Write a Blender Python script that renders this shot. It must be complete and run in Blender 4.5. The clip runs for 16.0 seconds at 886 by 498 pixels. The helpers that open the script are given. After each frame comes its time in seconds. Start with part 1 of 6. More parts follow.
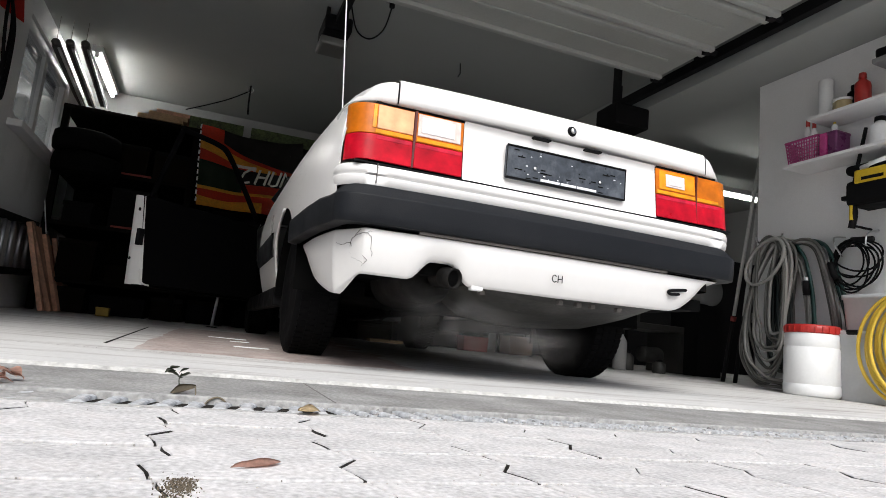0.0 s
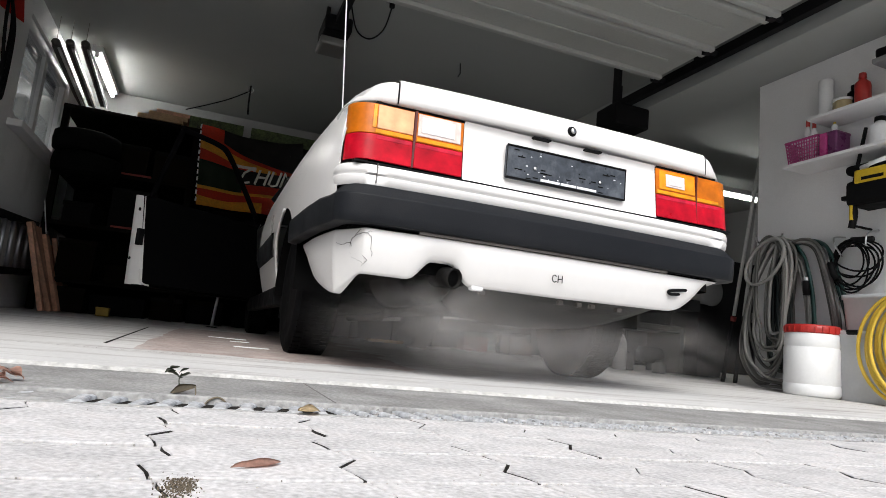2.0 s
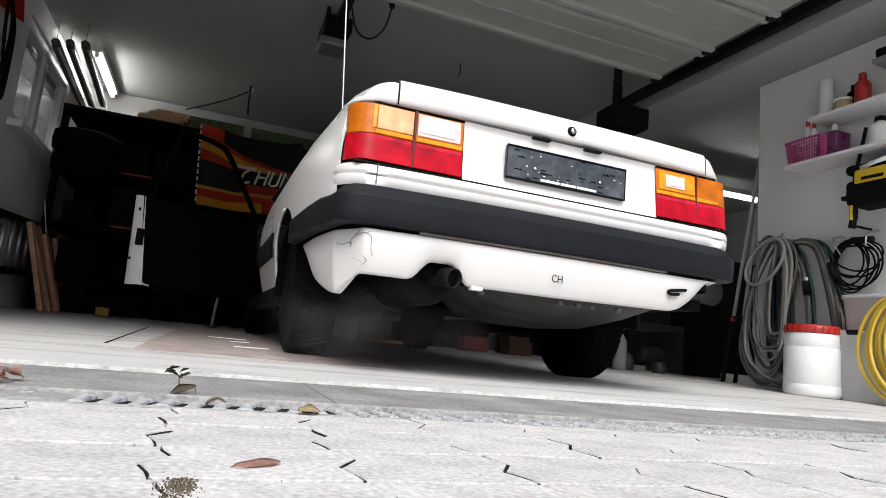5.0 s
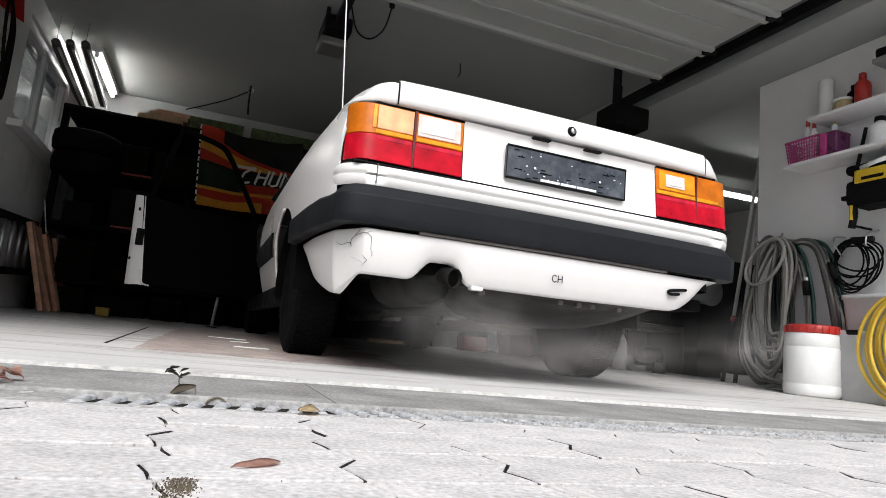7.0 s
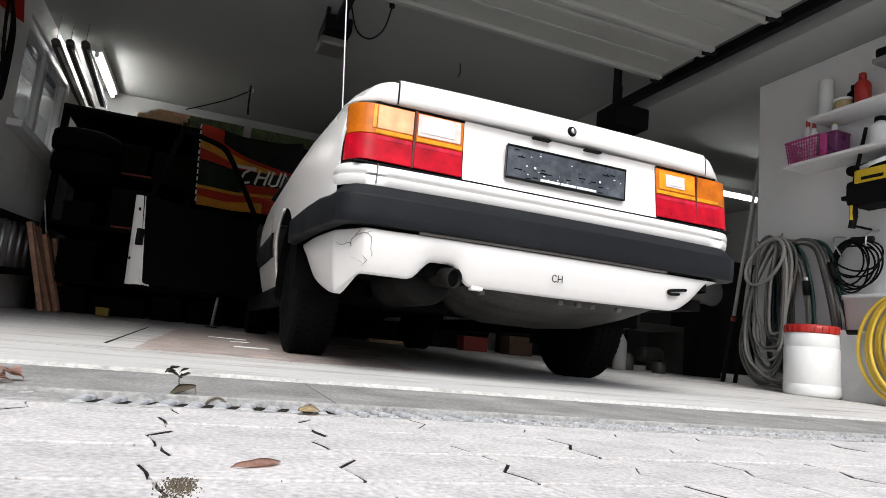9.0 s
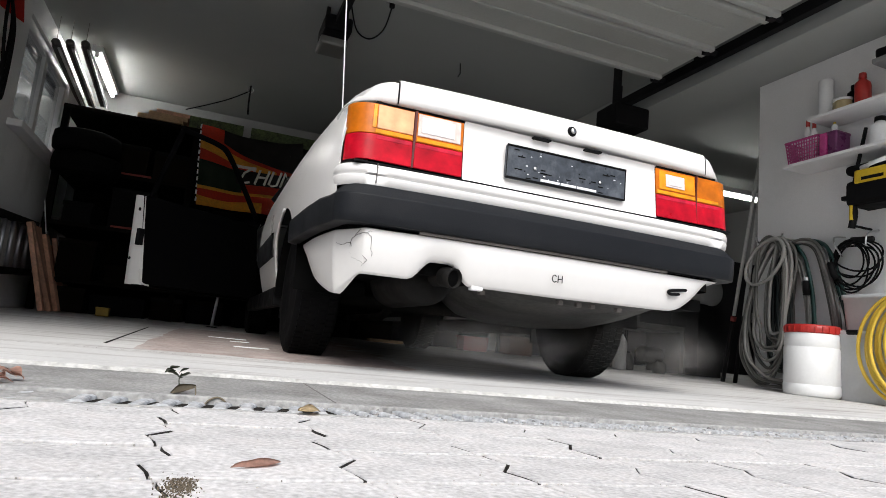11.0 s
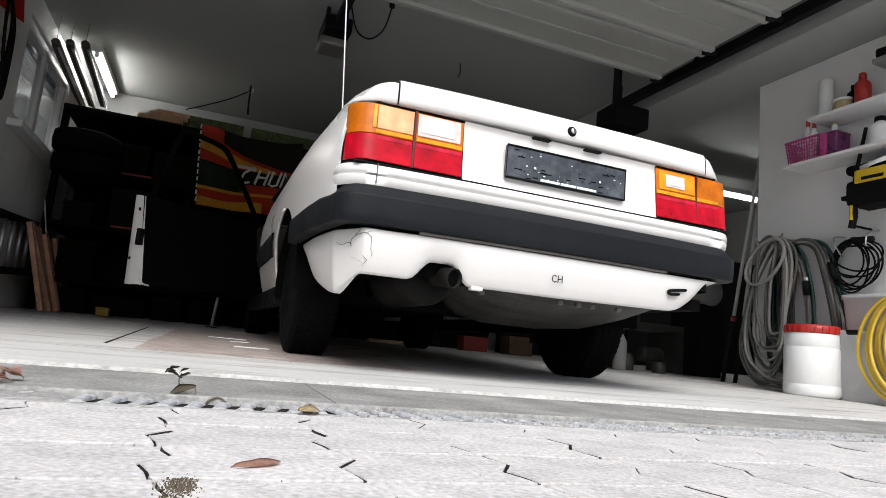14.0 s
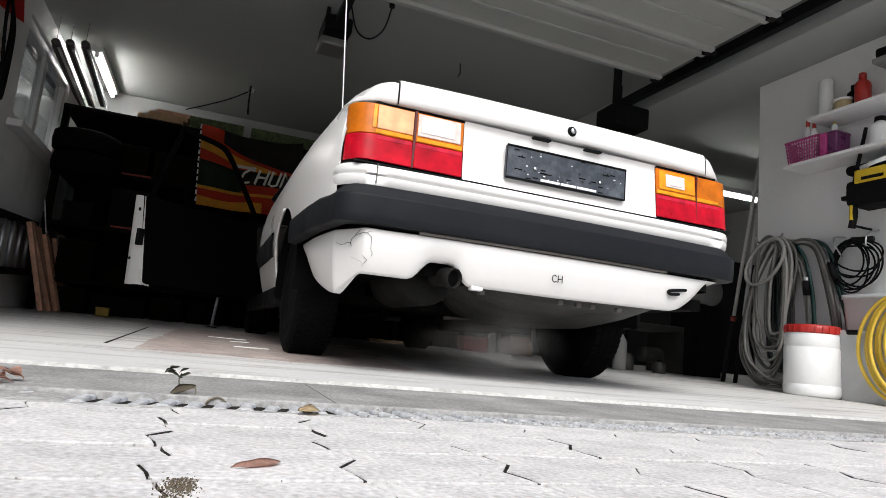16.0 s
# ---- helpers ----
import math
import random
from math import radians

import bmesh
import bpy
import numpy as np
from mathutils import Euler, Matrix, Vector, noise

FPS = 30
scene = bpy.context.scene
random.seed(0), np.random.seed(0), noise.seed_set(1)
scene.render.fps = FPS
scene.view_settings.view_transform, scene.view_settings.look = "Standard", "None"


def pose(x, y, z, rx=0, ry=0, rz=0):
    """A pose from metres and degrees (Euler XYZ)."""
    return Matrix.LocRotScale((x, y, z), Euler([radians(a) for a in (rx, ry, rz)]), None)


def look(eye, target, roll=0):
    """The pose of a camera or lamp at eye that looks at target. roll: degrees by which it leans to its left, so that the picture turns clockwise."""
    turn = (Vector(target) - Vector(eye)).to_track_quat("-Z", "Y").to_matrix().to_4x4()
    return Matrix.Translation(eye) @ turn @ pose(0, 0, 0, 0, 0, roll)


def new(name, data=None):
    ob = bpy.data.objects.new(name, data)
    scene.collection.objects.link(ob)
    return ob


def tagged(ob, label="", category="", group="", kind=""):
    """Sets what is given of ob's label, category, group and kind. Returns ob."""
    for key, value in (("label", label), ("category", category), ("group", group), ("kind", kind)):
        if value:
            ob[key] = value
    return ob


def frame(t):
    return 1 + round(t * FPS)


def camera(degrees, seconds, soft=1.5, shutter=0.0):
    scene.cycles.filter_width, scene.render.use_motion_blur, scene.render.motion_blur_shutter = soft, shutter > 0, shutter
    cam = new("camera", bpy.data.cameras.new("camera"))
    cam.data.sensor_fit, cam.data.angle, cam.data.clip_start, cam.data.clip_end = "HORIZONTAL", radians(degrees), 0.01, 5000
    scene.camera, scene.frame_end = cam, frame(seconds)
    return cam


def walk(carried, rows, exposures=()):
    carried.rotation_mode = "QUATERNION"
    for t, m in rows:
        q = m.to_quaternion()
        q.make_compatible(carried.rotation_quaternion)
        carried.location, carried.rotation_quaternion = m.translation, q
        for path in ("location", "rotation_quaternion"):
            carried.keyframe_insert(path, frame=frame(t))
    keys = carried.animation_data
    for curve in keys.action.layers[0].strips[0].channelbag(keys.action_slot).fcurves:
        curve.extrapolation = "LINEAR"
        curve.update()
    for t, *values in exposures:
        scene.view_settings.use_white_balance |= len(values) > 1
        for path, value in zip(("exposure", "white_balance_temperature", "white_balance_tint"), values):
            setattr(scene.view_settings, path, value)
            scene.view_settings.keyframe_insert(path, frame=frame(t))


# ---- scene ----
cam = camera(70.98, 16.0, 0.8)

# camera: a phone standing on the paving, looking up and in through the garage opening
eye = Vector((-1.192, -1.955, 0.106))
yaw, pitch, lean = radians(20.47), radians(8.65), 5.48
aim = eye + Vector((math.sin(yaw) * math.cos(pitch), math.cos(yaw) * math.cos(pitch), math.sin(pitch)))
walk(cam, [(0.0, look(eye, aim, lean)), (16.0, look(eye, aim, lean))])

# ---- light ----
world = bpy.data.worlds.new("overcast_sky")
scene.world = world
world.use_nodes = True
wn = world.node_tree
sky = wn.nodes.new("ShaderNodeTexSky")
sky.sky_type, sky.sun_disc = "NISHITA", False
sky.sun_elevation, sky.sun_rotation = radians(49), radians(196)
sky.air_density, sky.dust_density, sky.ozone_density = 1.0, 4.0, 1.0
wn.nodes["Background"].inputs[1].default_value = 0.10
wn.links.new(sky.outputs[0], wn.nodes["Background"].inputs[0])
sun = new("sun", bpy.data.lights.new("sun", "SUN"))
sun.data.energy, sun.data.angle, sun.data.color = 2.3, radians(40), (0.93, 0.975, 0.995)
sun.matrix_world = look((0, 0, 10), (1.4, 5.0, 4.0))
scene.view_settings.exposure = 0.48
scene.cycles.transparent_max_bounces = 40


# ---- materials ----
def mat(name, color, rough=0.6, metal=0.0, vary=0.12, scale=8.0, bump=0.0, bscale=60.0, spec=0.5, dirt=None, dscale=3.0, dirt_amount=0.5, alpha=1.0, trans=0.0, coat=0.0, island=0.0, rand=0.0, dstretch=None):
    """A surface with variation at two scales: broad stains and fine grain, with relief."""
    m = bpy.data.materials.new(name)
    m.use_nodes = True
    nt = m.node_tree
    n, ln = nt.nodes, nt.links
    b = n["Principled BSDF"]
    co = n.new("ShaderNodeTexCoord")
    big = n.new("ShaderNodeTexNoise")
    big.inputs["Scale"].default_value, big.inputs["Detail"].default_value = scale, 6
    ln.new(co.outputs["Object"], big.inputs["Vector"])
    fine = n.new("ShaderNodeTexNoise")
    fine.inputs["Scale"].default_value, fine.inputs["Detail"].default_value = bscale, 4
    ln.new(co.outputs["Object"], fine.inputs["Vector"])
    add = n.new("ShaderNodeMath")
    add.operation = "ADD"
    ln.new(big.outputs[0], add.inputs[0])
    ln.new(fine.outputs[0], add.inputs[1])
    rng = n.new("ShaderNodeMapRange")
    rng.inputs[1].default_value, rng.inputs[2].default_value = 0.65, 1.35
    rng.inputs[3].default_value, rng.inputs[4].default_value = 1 - vary, 1 + vary
    ln.new(add.outputs[0], rng.inputs[0])
    val = rng.outputs[0]
    if rand:
        oi = n.new("ShaderNodeObjectInfo")
        r2 = n.new("ShaderNodeMapRange")
        r2.inputs[3].default_value, r2.inputs[4].default_value = 1 - rand, 1 + rand
        ln.new(oi.outputs["Random"], r2.inputs[0])
        mu = n.new("ShaderNodeMath")
        mu.operation = "MULTIPLY"
        ln.new(val, mu.inputs[0])
        ln.new(r2.outputs[0], mu.inputs[1])
        val = mu.outputs[0]
    if island:
        ge = n.new("ShaderNodeNewGeometry")
        r2 = n.new("ShaderNodeMapRange")
        r2.inputs[3].default_value, r2.inputs[4].default_value = 1 - island, 1 + island
        ln.new(ge.outputs["Random Per Island"], r2.inputs[0])
        mu = n.new("ShaderNodeMath")
        mu.operation = "MULTIPLY"
        ln.new(val, mu.inputs[0])
        ln.new(r2.outputs[0], mu.inputs[1])
        val = mu.outputs[0]
    hsv = n.new("ShaderNodeHueSaturation")
    hsv.inputs["Color"].default_value = (*color, 1)
    ln.new(val, hsv.inputs["Value"])
    out = hsv.outputs[0]
    if dirt:
        dn = n.new("ShaderNodeTexNoise")
        dn.inputs["Scale"].default_value, dn.inputs["Detail"].default_value, dn.inputs["Roughness"].default_value = dscale, 8, 0.65
        if dstretch:
            st = n.new("ShaderNodeMapping")
            st.inputs["Scale"].default_value = dstretch
            ln.new(co.outputs["Object"], st.inputs["Vector"])
            ln.new(st.outputs[0], dn.inputs["Vector"])
        else:
            ln.new(co.outputs["Object"], dn.inputs["Vector"])
        ra = n.new("ShaderNodeMapRange")
        ra.inputs[1].default_value, ra.inputs[2].default_value = 0.5, 0.75
        ra.inputs[3].default_value, ra.inputs[4].default_value = 0, dirt_amount
        ln.new(dn.outputs[0], ra.inputs[0])
        mx = n.new("ShaderNodeMix")
        mx.data_type = "RGBA"
        ln.new(ra.outputs[0], mx.inputs[0])
        ln.new(out, mx.inputs[6])
        mx.inputs[7].default_value = (*dirt, 1)
        out = mx.outputs[2]
    ln.new(out, b.inputs["Base Color"])
    rr = n.new("ShaderNodeMapRange")
    rr.inputs[1].default_value, rr.inputs[2].default_value = 0.3, 0.7
    rr.inputs[3].default_value, rr.inputs[4].default_value = max(0.02, rough * 0.85), min(1, rough * 1.15)
    ln.new(big.outputs[0], rr.inputs[0])
    ln.new(rr.outputs[0], b.inputs["Roughness"])
    b.inputs["Metallic"].default_value = metal
    b.inputs["Specular IOR Level"].default_value = spec
    b.inputs["Alpha"].default_value = alpha
    b.inputs["Transmission Weight"].default_value = trans
    b.inputs["Coat Weight"].default_value = coat
    b.inputs["Coat Roughness"].default_value = 0.05
    if bump:
        bu = n.new("ShaderNodeBump")
        bu.inputs["Strength"].default_value, bu.inputs["Distance"].default_value = min(1, bump), 0.004
        ln.new(fine.outputs[0], bu.inputs["Height"])
        ln.new(bu.outputs[0], b.inputs["Normal"])
    return m


def glow(name, color, strength):
    m = bpy.data.materials.new(name)
    m.use_nodes = True
    b = m.node_tree.nodes["Principled BSDF"]
    b.inputs["Base Color"].default_value = (*color, 1)
    b.inputs["Emission Color"].default_value = (*color, 1)
    b.inputs["Emission Strength"].default_value = strength
    return m


M_PAINT = mat("white_car_paint", (0.73, 0.715, 0.70), 0.32, 0, 0.02, 3, 0, 40, spec=0.3, coat=0.12, dirt=(0.55, 0.51, 0.46), dscale=5, dirt_amount=0.12)
M_RUBBER = mat("tyre_rubber", (0.0055, 0.0055, 0.006), 0.85, 0, 0.25, 12, 0.3, 90, spec=0.05, dirt=(0.012, 0.0115, 0.011), dirt_amount=0.4)
M_BUMP = mat("bumper_plastic", (0.0105, 0.0117, 0.0142), 0.5, 0, 0.14, 6, 0.15, 260, spec=0.16, dirt=(0.026, 0.026, 0.027), dscale=7, dirt_amount=0.3)
M_BLACK = mat("black_plastic", (0.005, 0.005, 0.0055), 0.65, 0, 0.15, 10, 0.1, 200, spec=0.12)
M_TRIM = mat("black_trim_rubber", (0.007, 0.007, 0.0075), 0.7, spec=0.1)
M_UNDER = mat("grey_underseal", (0.013, 0.0128, 0.012), 0.8, 0, 0.3, 7, 0.4, 50, spec=0.05, dirt=(0.02, 0.018, 0.015), dscale=6, dirt_amount=0.8)
M_MUFF = mat("sooty_exhaust_steel", (0.006, 0.0058, 0.0056), 0.65, 0.0, 0.3, 9, 0.3, 70, spec=0.12, dirt=(0.018, 0.016, 0.014), dscale=8, dirt_amount=0.8)
# soot in the pipe mouth; elsewhere a near-black that stands for deep shade
M_SOOT_SHADE = mat("soot_and_shade", (0.003, 0.003, 0.003), 0.95, spec=0.05)
# black trim, taken lower still to hold the shade inside the door
M_LINING = mat("black_lining_with_shade", (0.004, 0.004, 0.0045), 0.9, spec=0.03)
M_STEEL = mat("bright_steel", (0.55, 0.55, 0.55), 0.3, 1.0, 0.1, 12)
M_ALU = mat("brushed_aluminium", (0.62, 0.63, 0.65), 0.38, 1.0, 0.12, 14, 0.15, 120)
M_GALV = mat("galvanised_iron", (0.50, 0.51, 0.53), 0.7, 0.1, 0.5, 22, 0.4, 90, dirt=(0.20, 0.19, 0.175), dscale=9, dirt_amount=0.9)
M_RED = mat("red_lens", (0.44, 0.002, 0.014), 0.3, 0, 0.5, 7, 0, 22, spec=0.2)
M_AMBER = mat("amber_lens", (0.50, 0.125, 0.002), 0.32, 0, 0.35, 8, 0, 24, spec=0.25)
M_CLEAR = mat("clear_lens", (0.80, 0.42, 0.22), 0.32, 0, 0.3, 9, 0, 24, spec=0.3)
M_CLEAR2 = mat("reversing_lens", (0.72, 0.60, 0.55), 0.32, 0, 0.25, 10, 0, 30, spec=0.3)
M_RED_LIT = mat("red_lens_lit", (0.50, 0.012, 0.035), 0.25, 0, 0.5, 7, 0, 22, spec=0.3)
M_AMBER2 = mat("bright_amber_lens", (0.78, 0.28, 0.006), 0.25, 0, 0.35, 9, 0, 24, spec=0.4)
M_CLEAR3 = mat("white_lens", (0.78, 0.72, 0.71), 0.25, 0, 0.2, 22, 0, 40, spec=0.4)
M_DIVIDE = mat("dull_red_divider", (0.10, 0.02, 0.018), 0.6)
M_PLATE = mat("dark_plate_carrier", (0.045, 0.052, 0.063), 0.35, 0, 0.5, 9, 0.2, 40, dirt=(0.22, 0.24, 0.27), dscale=12, dirt_amount=0.5)
M_WHITE = mat("white_plastic", (0.80, 0.81, 0.82), 0.4, 0, 0.04, 6, dirt=(0.6, 0.58, 0.54), dirt_amount=0.2)
M_CONC = mat("smooth_garage_concrete", (0.57, 0.56, 0.548), 0.75, 0, 0.10, 2.2, 0.25, 70, dirt=(0.20, 0.165, 0.15), dscale=1.8, dirt_amount=0.9, dstretch=(0.6, 5.0, 1.0))
M_STRIP = mat("rough_outdoor_concrete", (0.27, 0.265, 0.257), 0.9, 0, 0.5, 6, 0.8, 110, dirt=(0.13, 0.12, 0.11), dscale=9, dirt_amount=0.6)
M_KERB = mat("grey_channel_kerb", (0.36, 0.355, 0.345), 0.9, 0, 0.5, 14, 0.8, 90, dirt=(0.18, 0.17, 0.155), dscale=14, dirt_amount=0.8)
M_LIP = mat("pale_slab_edge", (0.50, 0.49, 0.47), 0.9, 0, 0.35, 12, 0.9, 80, dirt=(0.24, 0.23, 0.21), dscale=16, dirt_amount=0.6)
M_PAVE = mat("concrete_paver", (0.545, 0.53, 0.525), 0.92, 0, 0.42, 12, 0.5, 130, rand=0.05, dirt=(0.36, 0.31, 0.29), dscale=11, dirt_amount=0.5)
M_PAVE2 = mat("concrete_paver_field", (0.545, 0.53, 0.525), 0.92, 0, 0.42, 12, 0.5, 130, island=0.05, dirt=(0.36, 0.31, 0.29), dscale=11, dirt_amount=0.5)
M_SAND = mat("joint_sand", (0.15, 0.13, 0.11), 0.95, 0, 0.5, 14, 1.0, 220, dirt=(0.05, 0.045, 0.03), dscale=7, dirt_amount=0.9)
# near-black for the fill that paints shade between the grate bars
M_HOLE_DARK = mat("grate_hole_dark", (0.018, 0.016, 0.014), 0.9, 0, 0.5, 12, 0.8, 120, spec=0.1)
M_JOINT = mat("packed_joint_sand", (0.035, 0.031, 0.026), 0.95, 0, 0.5, 14, 0.8, 220, dirt=(0.012, 0.011, 0.009), dscale=6, dirt_amount=1.0)
M_WALL = mat("white_wall_plaster", (0.80, 0.80, 0.805), 0.9, 0, 0.05, 1.5, 0.3, 130, dirt=(0.58, 0.575, 0.57), dscale=1.6, dirt_amount=0.5)
M_WALLL = mat("dusty_wall_plaster", (0.80, 0.80, 0.795), 0.9, 0, 0.08, 1.5, 0.3, 130, dirt=(0.55, 0.55, 0.54), dscale=2.5, dirt_amount=0.6)
M_SEAM = mat("dusty_grey_rubber", (0.11, 0.10, 0.092), 0.7, 0, 0.3, 20)
M_PAN = mat("dusty_underside", (0.050, 0.049, 0.046), 0.5, 0, 0.5, 6, 0.3, 60, spec=0.2, dirt=(0.008, 0.0075, 0.007), dscale=4, dirt_amount=1.0, dstretch=(0.5, 4.0, 4.0))
# darker copy of the plaster; on the inner walls its grey stands for shade
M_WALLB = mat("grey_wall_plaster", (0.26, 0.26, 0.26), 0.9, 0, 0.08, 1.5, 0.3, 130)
# white paint lowered to grey, so the colour carries the dimmer light overhead
M_CEIL = mat("greyed_ceiling_paint", (0.36, 0.375, 0.36), 0.9, 0, 0.05, 1.2, 0.2, 150, dirt=(0.29, 0.305, 0.29), dscale=1.1, dirt_amount=0.4)
M_DOORP = mat("painted_door_steel", (0.42, 0.43, 0.405), 0.45, 0, 0.06, 2, 0.06, 60, dirt=(0.36, 0.35, 0.33), dscale=3, dirt_amount=0.3)
M_WOOD = mat("pale_spruce", (0.42, 0.28, 0.16), 0.7, 0, 0.22, 9, 0.3, 60)
M_WOODR = mat("reddish_wood", (0.52, 0.29, 0.19), 0.65, 0, 0.35, 9, 0.3, 40, rand=0.3)
M_DARK = mat("dark_steel", (0.010, 0.010, 0.011), 0.6, 0.2, 0.2, spec=0.15)
M_TUBE = glow("fluorescent_glow", (1.0, 0.99, 0.96), 42.0)


# ---- mesh helpers ----
def part(name, bm, material, parent=None, label="", smooth=False, bevel=0.0):
    bmesh.ops.recalc_face_normals(bm, faces=bm.faces)
    me = bpy.data.meshes.new(name)
    if smooth:
        for f in bm.faces:
            f.smooth = True
    bm.to_mesh(me)
    bm.free()
    me.materials.append(material)
    ob = new(name, me)
    if parent is not None:
        ob.parent = parent
    if bevel:
        md = ob.modifiers.new("bevel", "BEVEL")
        md.width, md.segments, md.limit_method, md.angle_limit = bevel, 2, "ANGLE", radians(40)
    if label:
        ob["label"] = label
    return ob


def thing(name, label, category, x=0, y=0, z=0, rx=0, ry=0, rz=0, group="", kind=""):
    ob = new(name)
    ob.empty_display_size = 0.05
    ob.matrix_world = pose(x, y, z, rx, ry, rz)
    return tagged(ob, label, category, group, kind)


def box(x0, x1, y0, y1, z0, z1, bm=None, m=None):
    bm = bm or bmesh.new()
    v = [bm.verts.new((x, y, z)) for x in (x0, x1) for y in (y0, y1) for z in (z0, z1)]
    if m is not None:
        for a in v:
            a.co = m @ a.co
    for f in ((0, 1, 3, 2), (4, 6, 7, 5), (0, 4, 5, 1), (2, 3, 7, 6), (0, 2, 6, 4), (1, 5, 7, 3)):
        bm.faces.new([v[i] for i in f])
    return bm


def grid_faces(bm, rows, closed=False, caps=False):
    vs = [[bm.verts.new(p) for p in r] for r in rows]
    for a, b in zip(vs, vs[1:]):
        k = len(a)
        for i in range(k if closed else k - 1):
            j = (i + 1) % k
            bm.faces.new((a[i], a[j], b[j], b[i]))
    if caps:
        bm.faces.new(vs[0])
        bm.faces.new(vs[-1])
    return bm


def smooth_line(pts, n=6, closed=False):
    """A smooth line through the points."""
    pts = [Vector(p) for p in pts]
    k = len(pts)
    out = []
    for i in range(k if closed else k - 1):
        if closed:
            a, b, c, d = pts[i - 1], pts[i], pts[(i + 1) % k], pts[(i + 2) % k]
        else:
            a, b, c, d = pts[max(0, i - 1)], pts[i], pts[i + 1], pts[min(k - 1, i + 2)]
        for j in range(n):
            t = j / n
            out.append(0.5 * (2 * b + (c - a) * t + (2 * a - 5 * b + 4 * c - d) * t * t + (3 * b - a - 3 * c + d) * t ** 3))
    if not closed:
        out.append(pts[-1])
    return out


def tube(pts, r, n=8, bm=None, closed=False, r1=None):
    """A round bar along the points, tapering to r1."""
    bm = bm or bmesh.new()
    pts = [Vector(p) for p in pts]
    rows, side = [], None
    for i, p in enumerate(pts):
        if closed:
            d = (pts[(i + 1) % len(pts)] - pts[i - 1]).normalized()
        else:
            d = (pts[min(i + 1, len(pts) - 1)] - pts[max(i - 1, 0)]).normalized()
        if side is None:
            side = d.orthogonal().normalized()
        side = (side - d * side.dot(d)).normalized()
        up = d.cross(side)
        rr = r if r1 is None else r + (r1 - r) * i / (len(pts) - 1)
        rows.append([p + rr * (math.cos(a) * side + math.sin(a) * up) for a in (math.tau * k / n for k in range(n))])
    if closed:
        rows.append(rows[0])
    return grid_faces(bm, rows, True, not closed)


def lathe(profile, n=24, bm=None, at=(0, 0, 0), axis="z"):
    """A turned body from (radius, height) pairs."""
    bm = bm or bmesh.new()
    rows = []
    for r, h in profile:
        row = []
        for k in range(n):
            a = math.tau * k / n
            p = Vector((r * math.cos(a), r * math.sin(a), h))
            if axis == "x":
                p = Vector((p.z, p.x, p.y))
            elif axis == "y":
                p = Vector((p.x, p.z, p.y))
            row.append(p + Vector(at))
        rows.append(row)
    return grid_faces(bm, rows, True, True)


def slab(outline, thick, m=None, bm=None):
    """A plate cut to an outline in x and z, with thickness along y."""
    bm = bm or bmesh.new()
    rows = [[(x, 0, z) for x, z in outline], [(x, thick, z) for x, z in outline]]
    if m is not None:
        rows = [[m @ Vector(p) for p in r] for r in rows]
    return grid_faces(bm, rows, True, True)


def lerp_table(table, t):
    for (a, va), (b, vb) in zip(table, table[1:]):
        if t <= b:
            k = (t - a) / (b - a) if b > a else 0
            return va + (vb - va) * max(0, min(1, k))
    return table[-1][1]


def floor_z(y):
    return 0.016 * (y - 1.0)


# ---- structure ----
LEFT, RIGHT, BACK, CEIL, SILL = -2.85, 2.85, 6.2, 2.72, -0.30


def structure(name, bm, material, label, bevel=0.0, smooth=False):
    return tagged(part(name, bm, material, None, "", smooth, bevel), label, "structure", "", "structure")


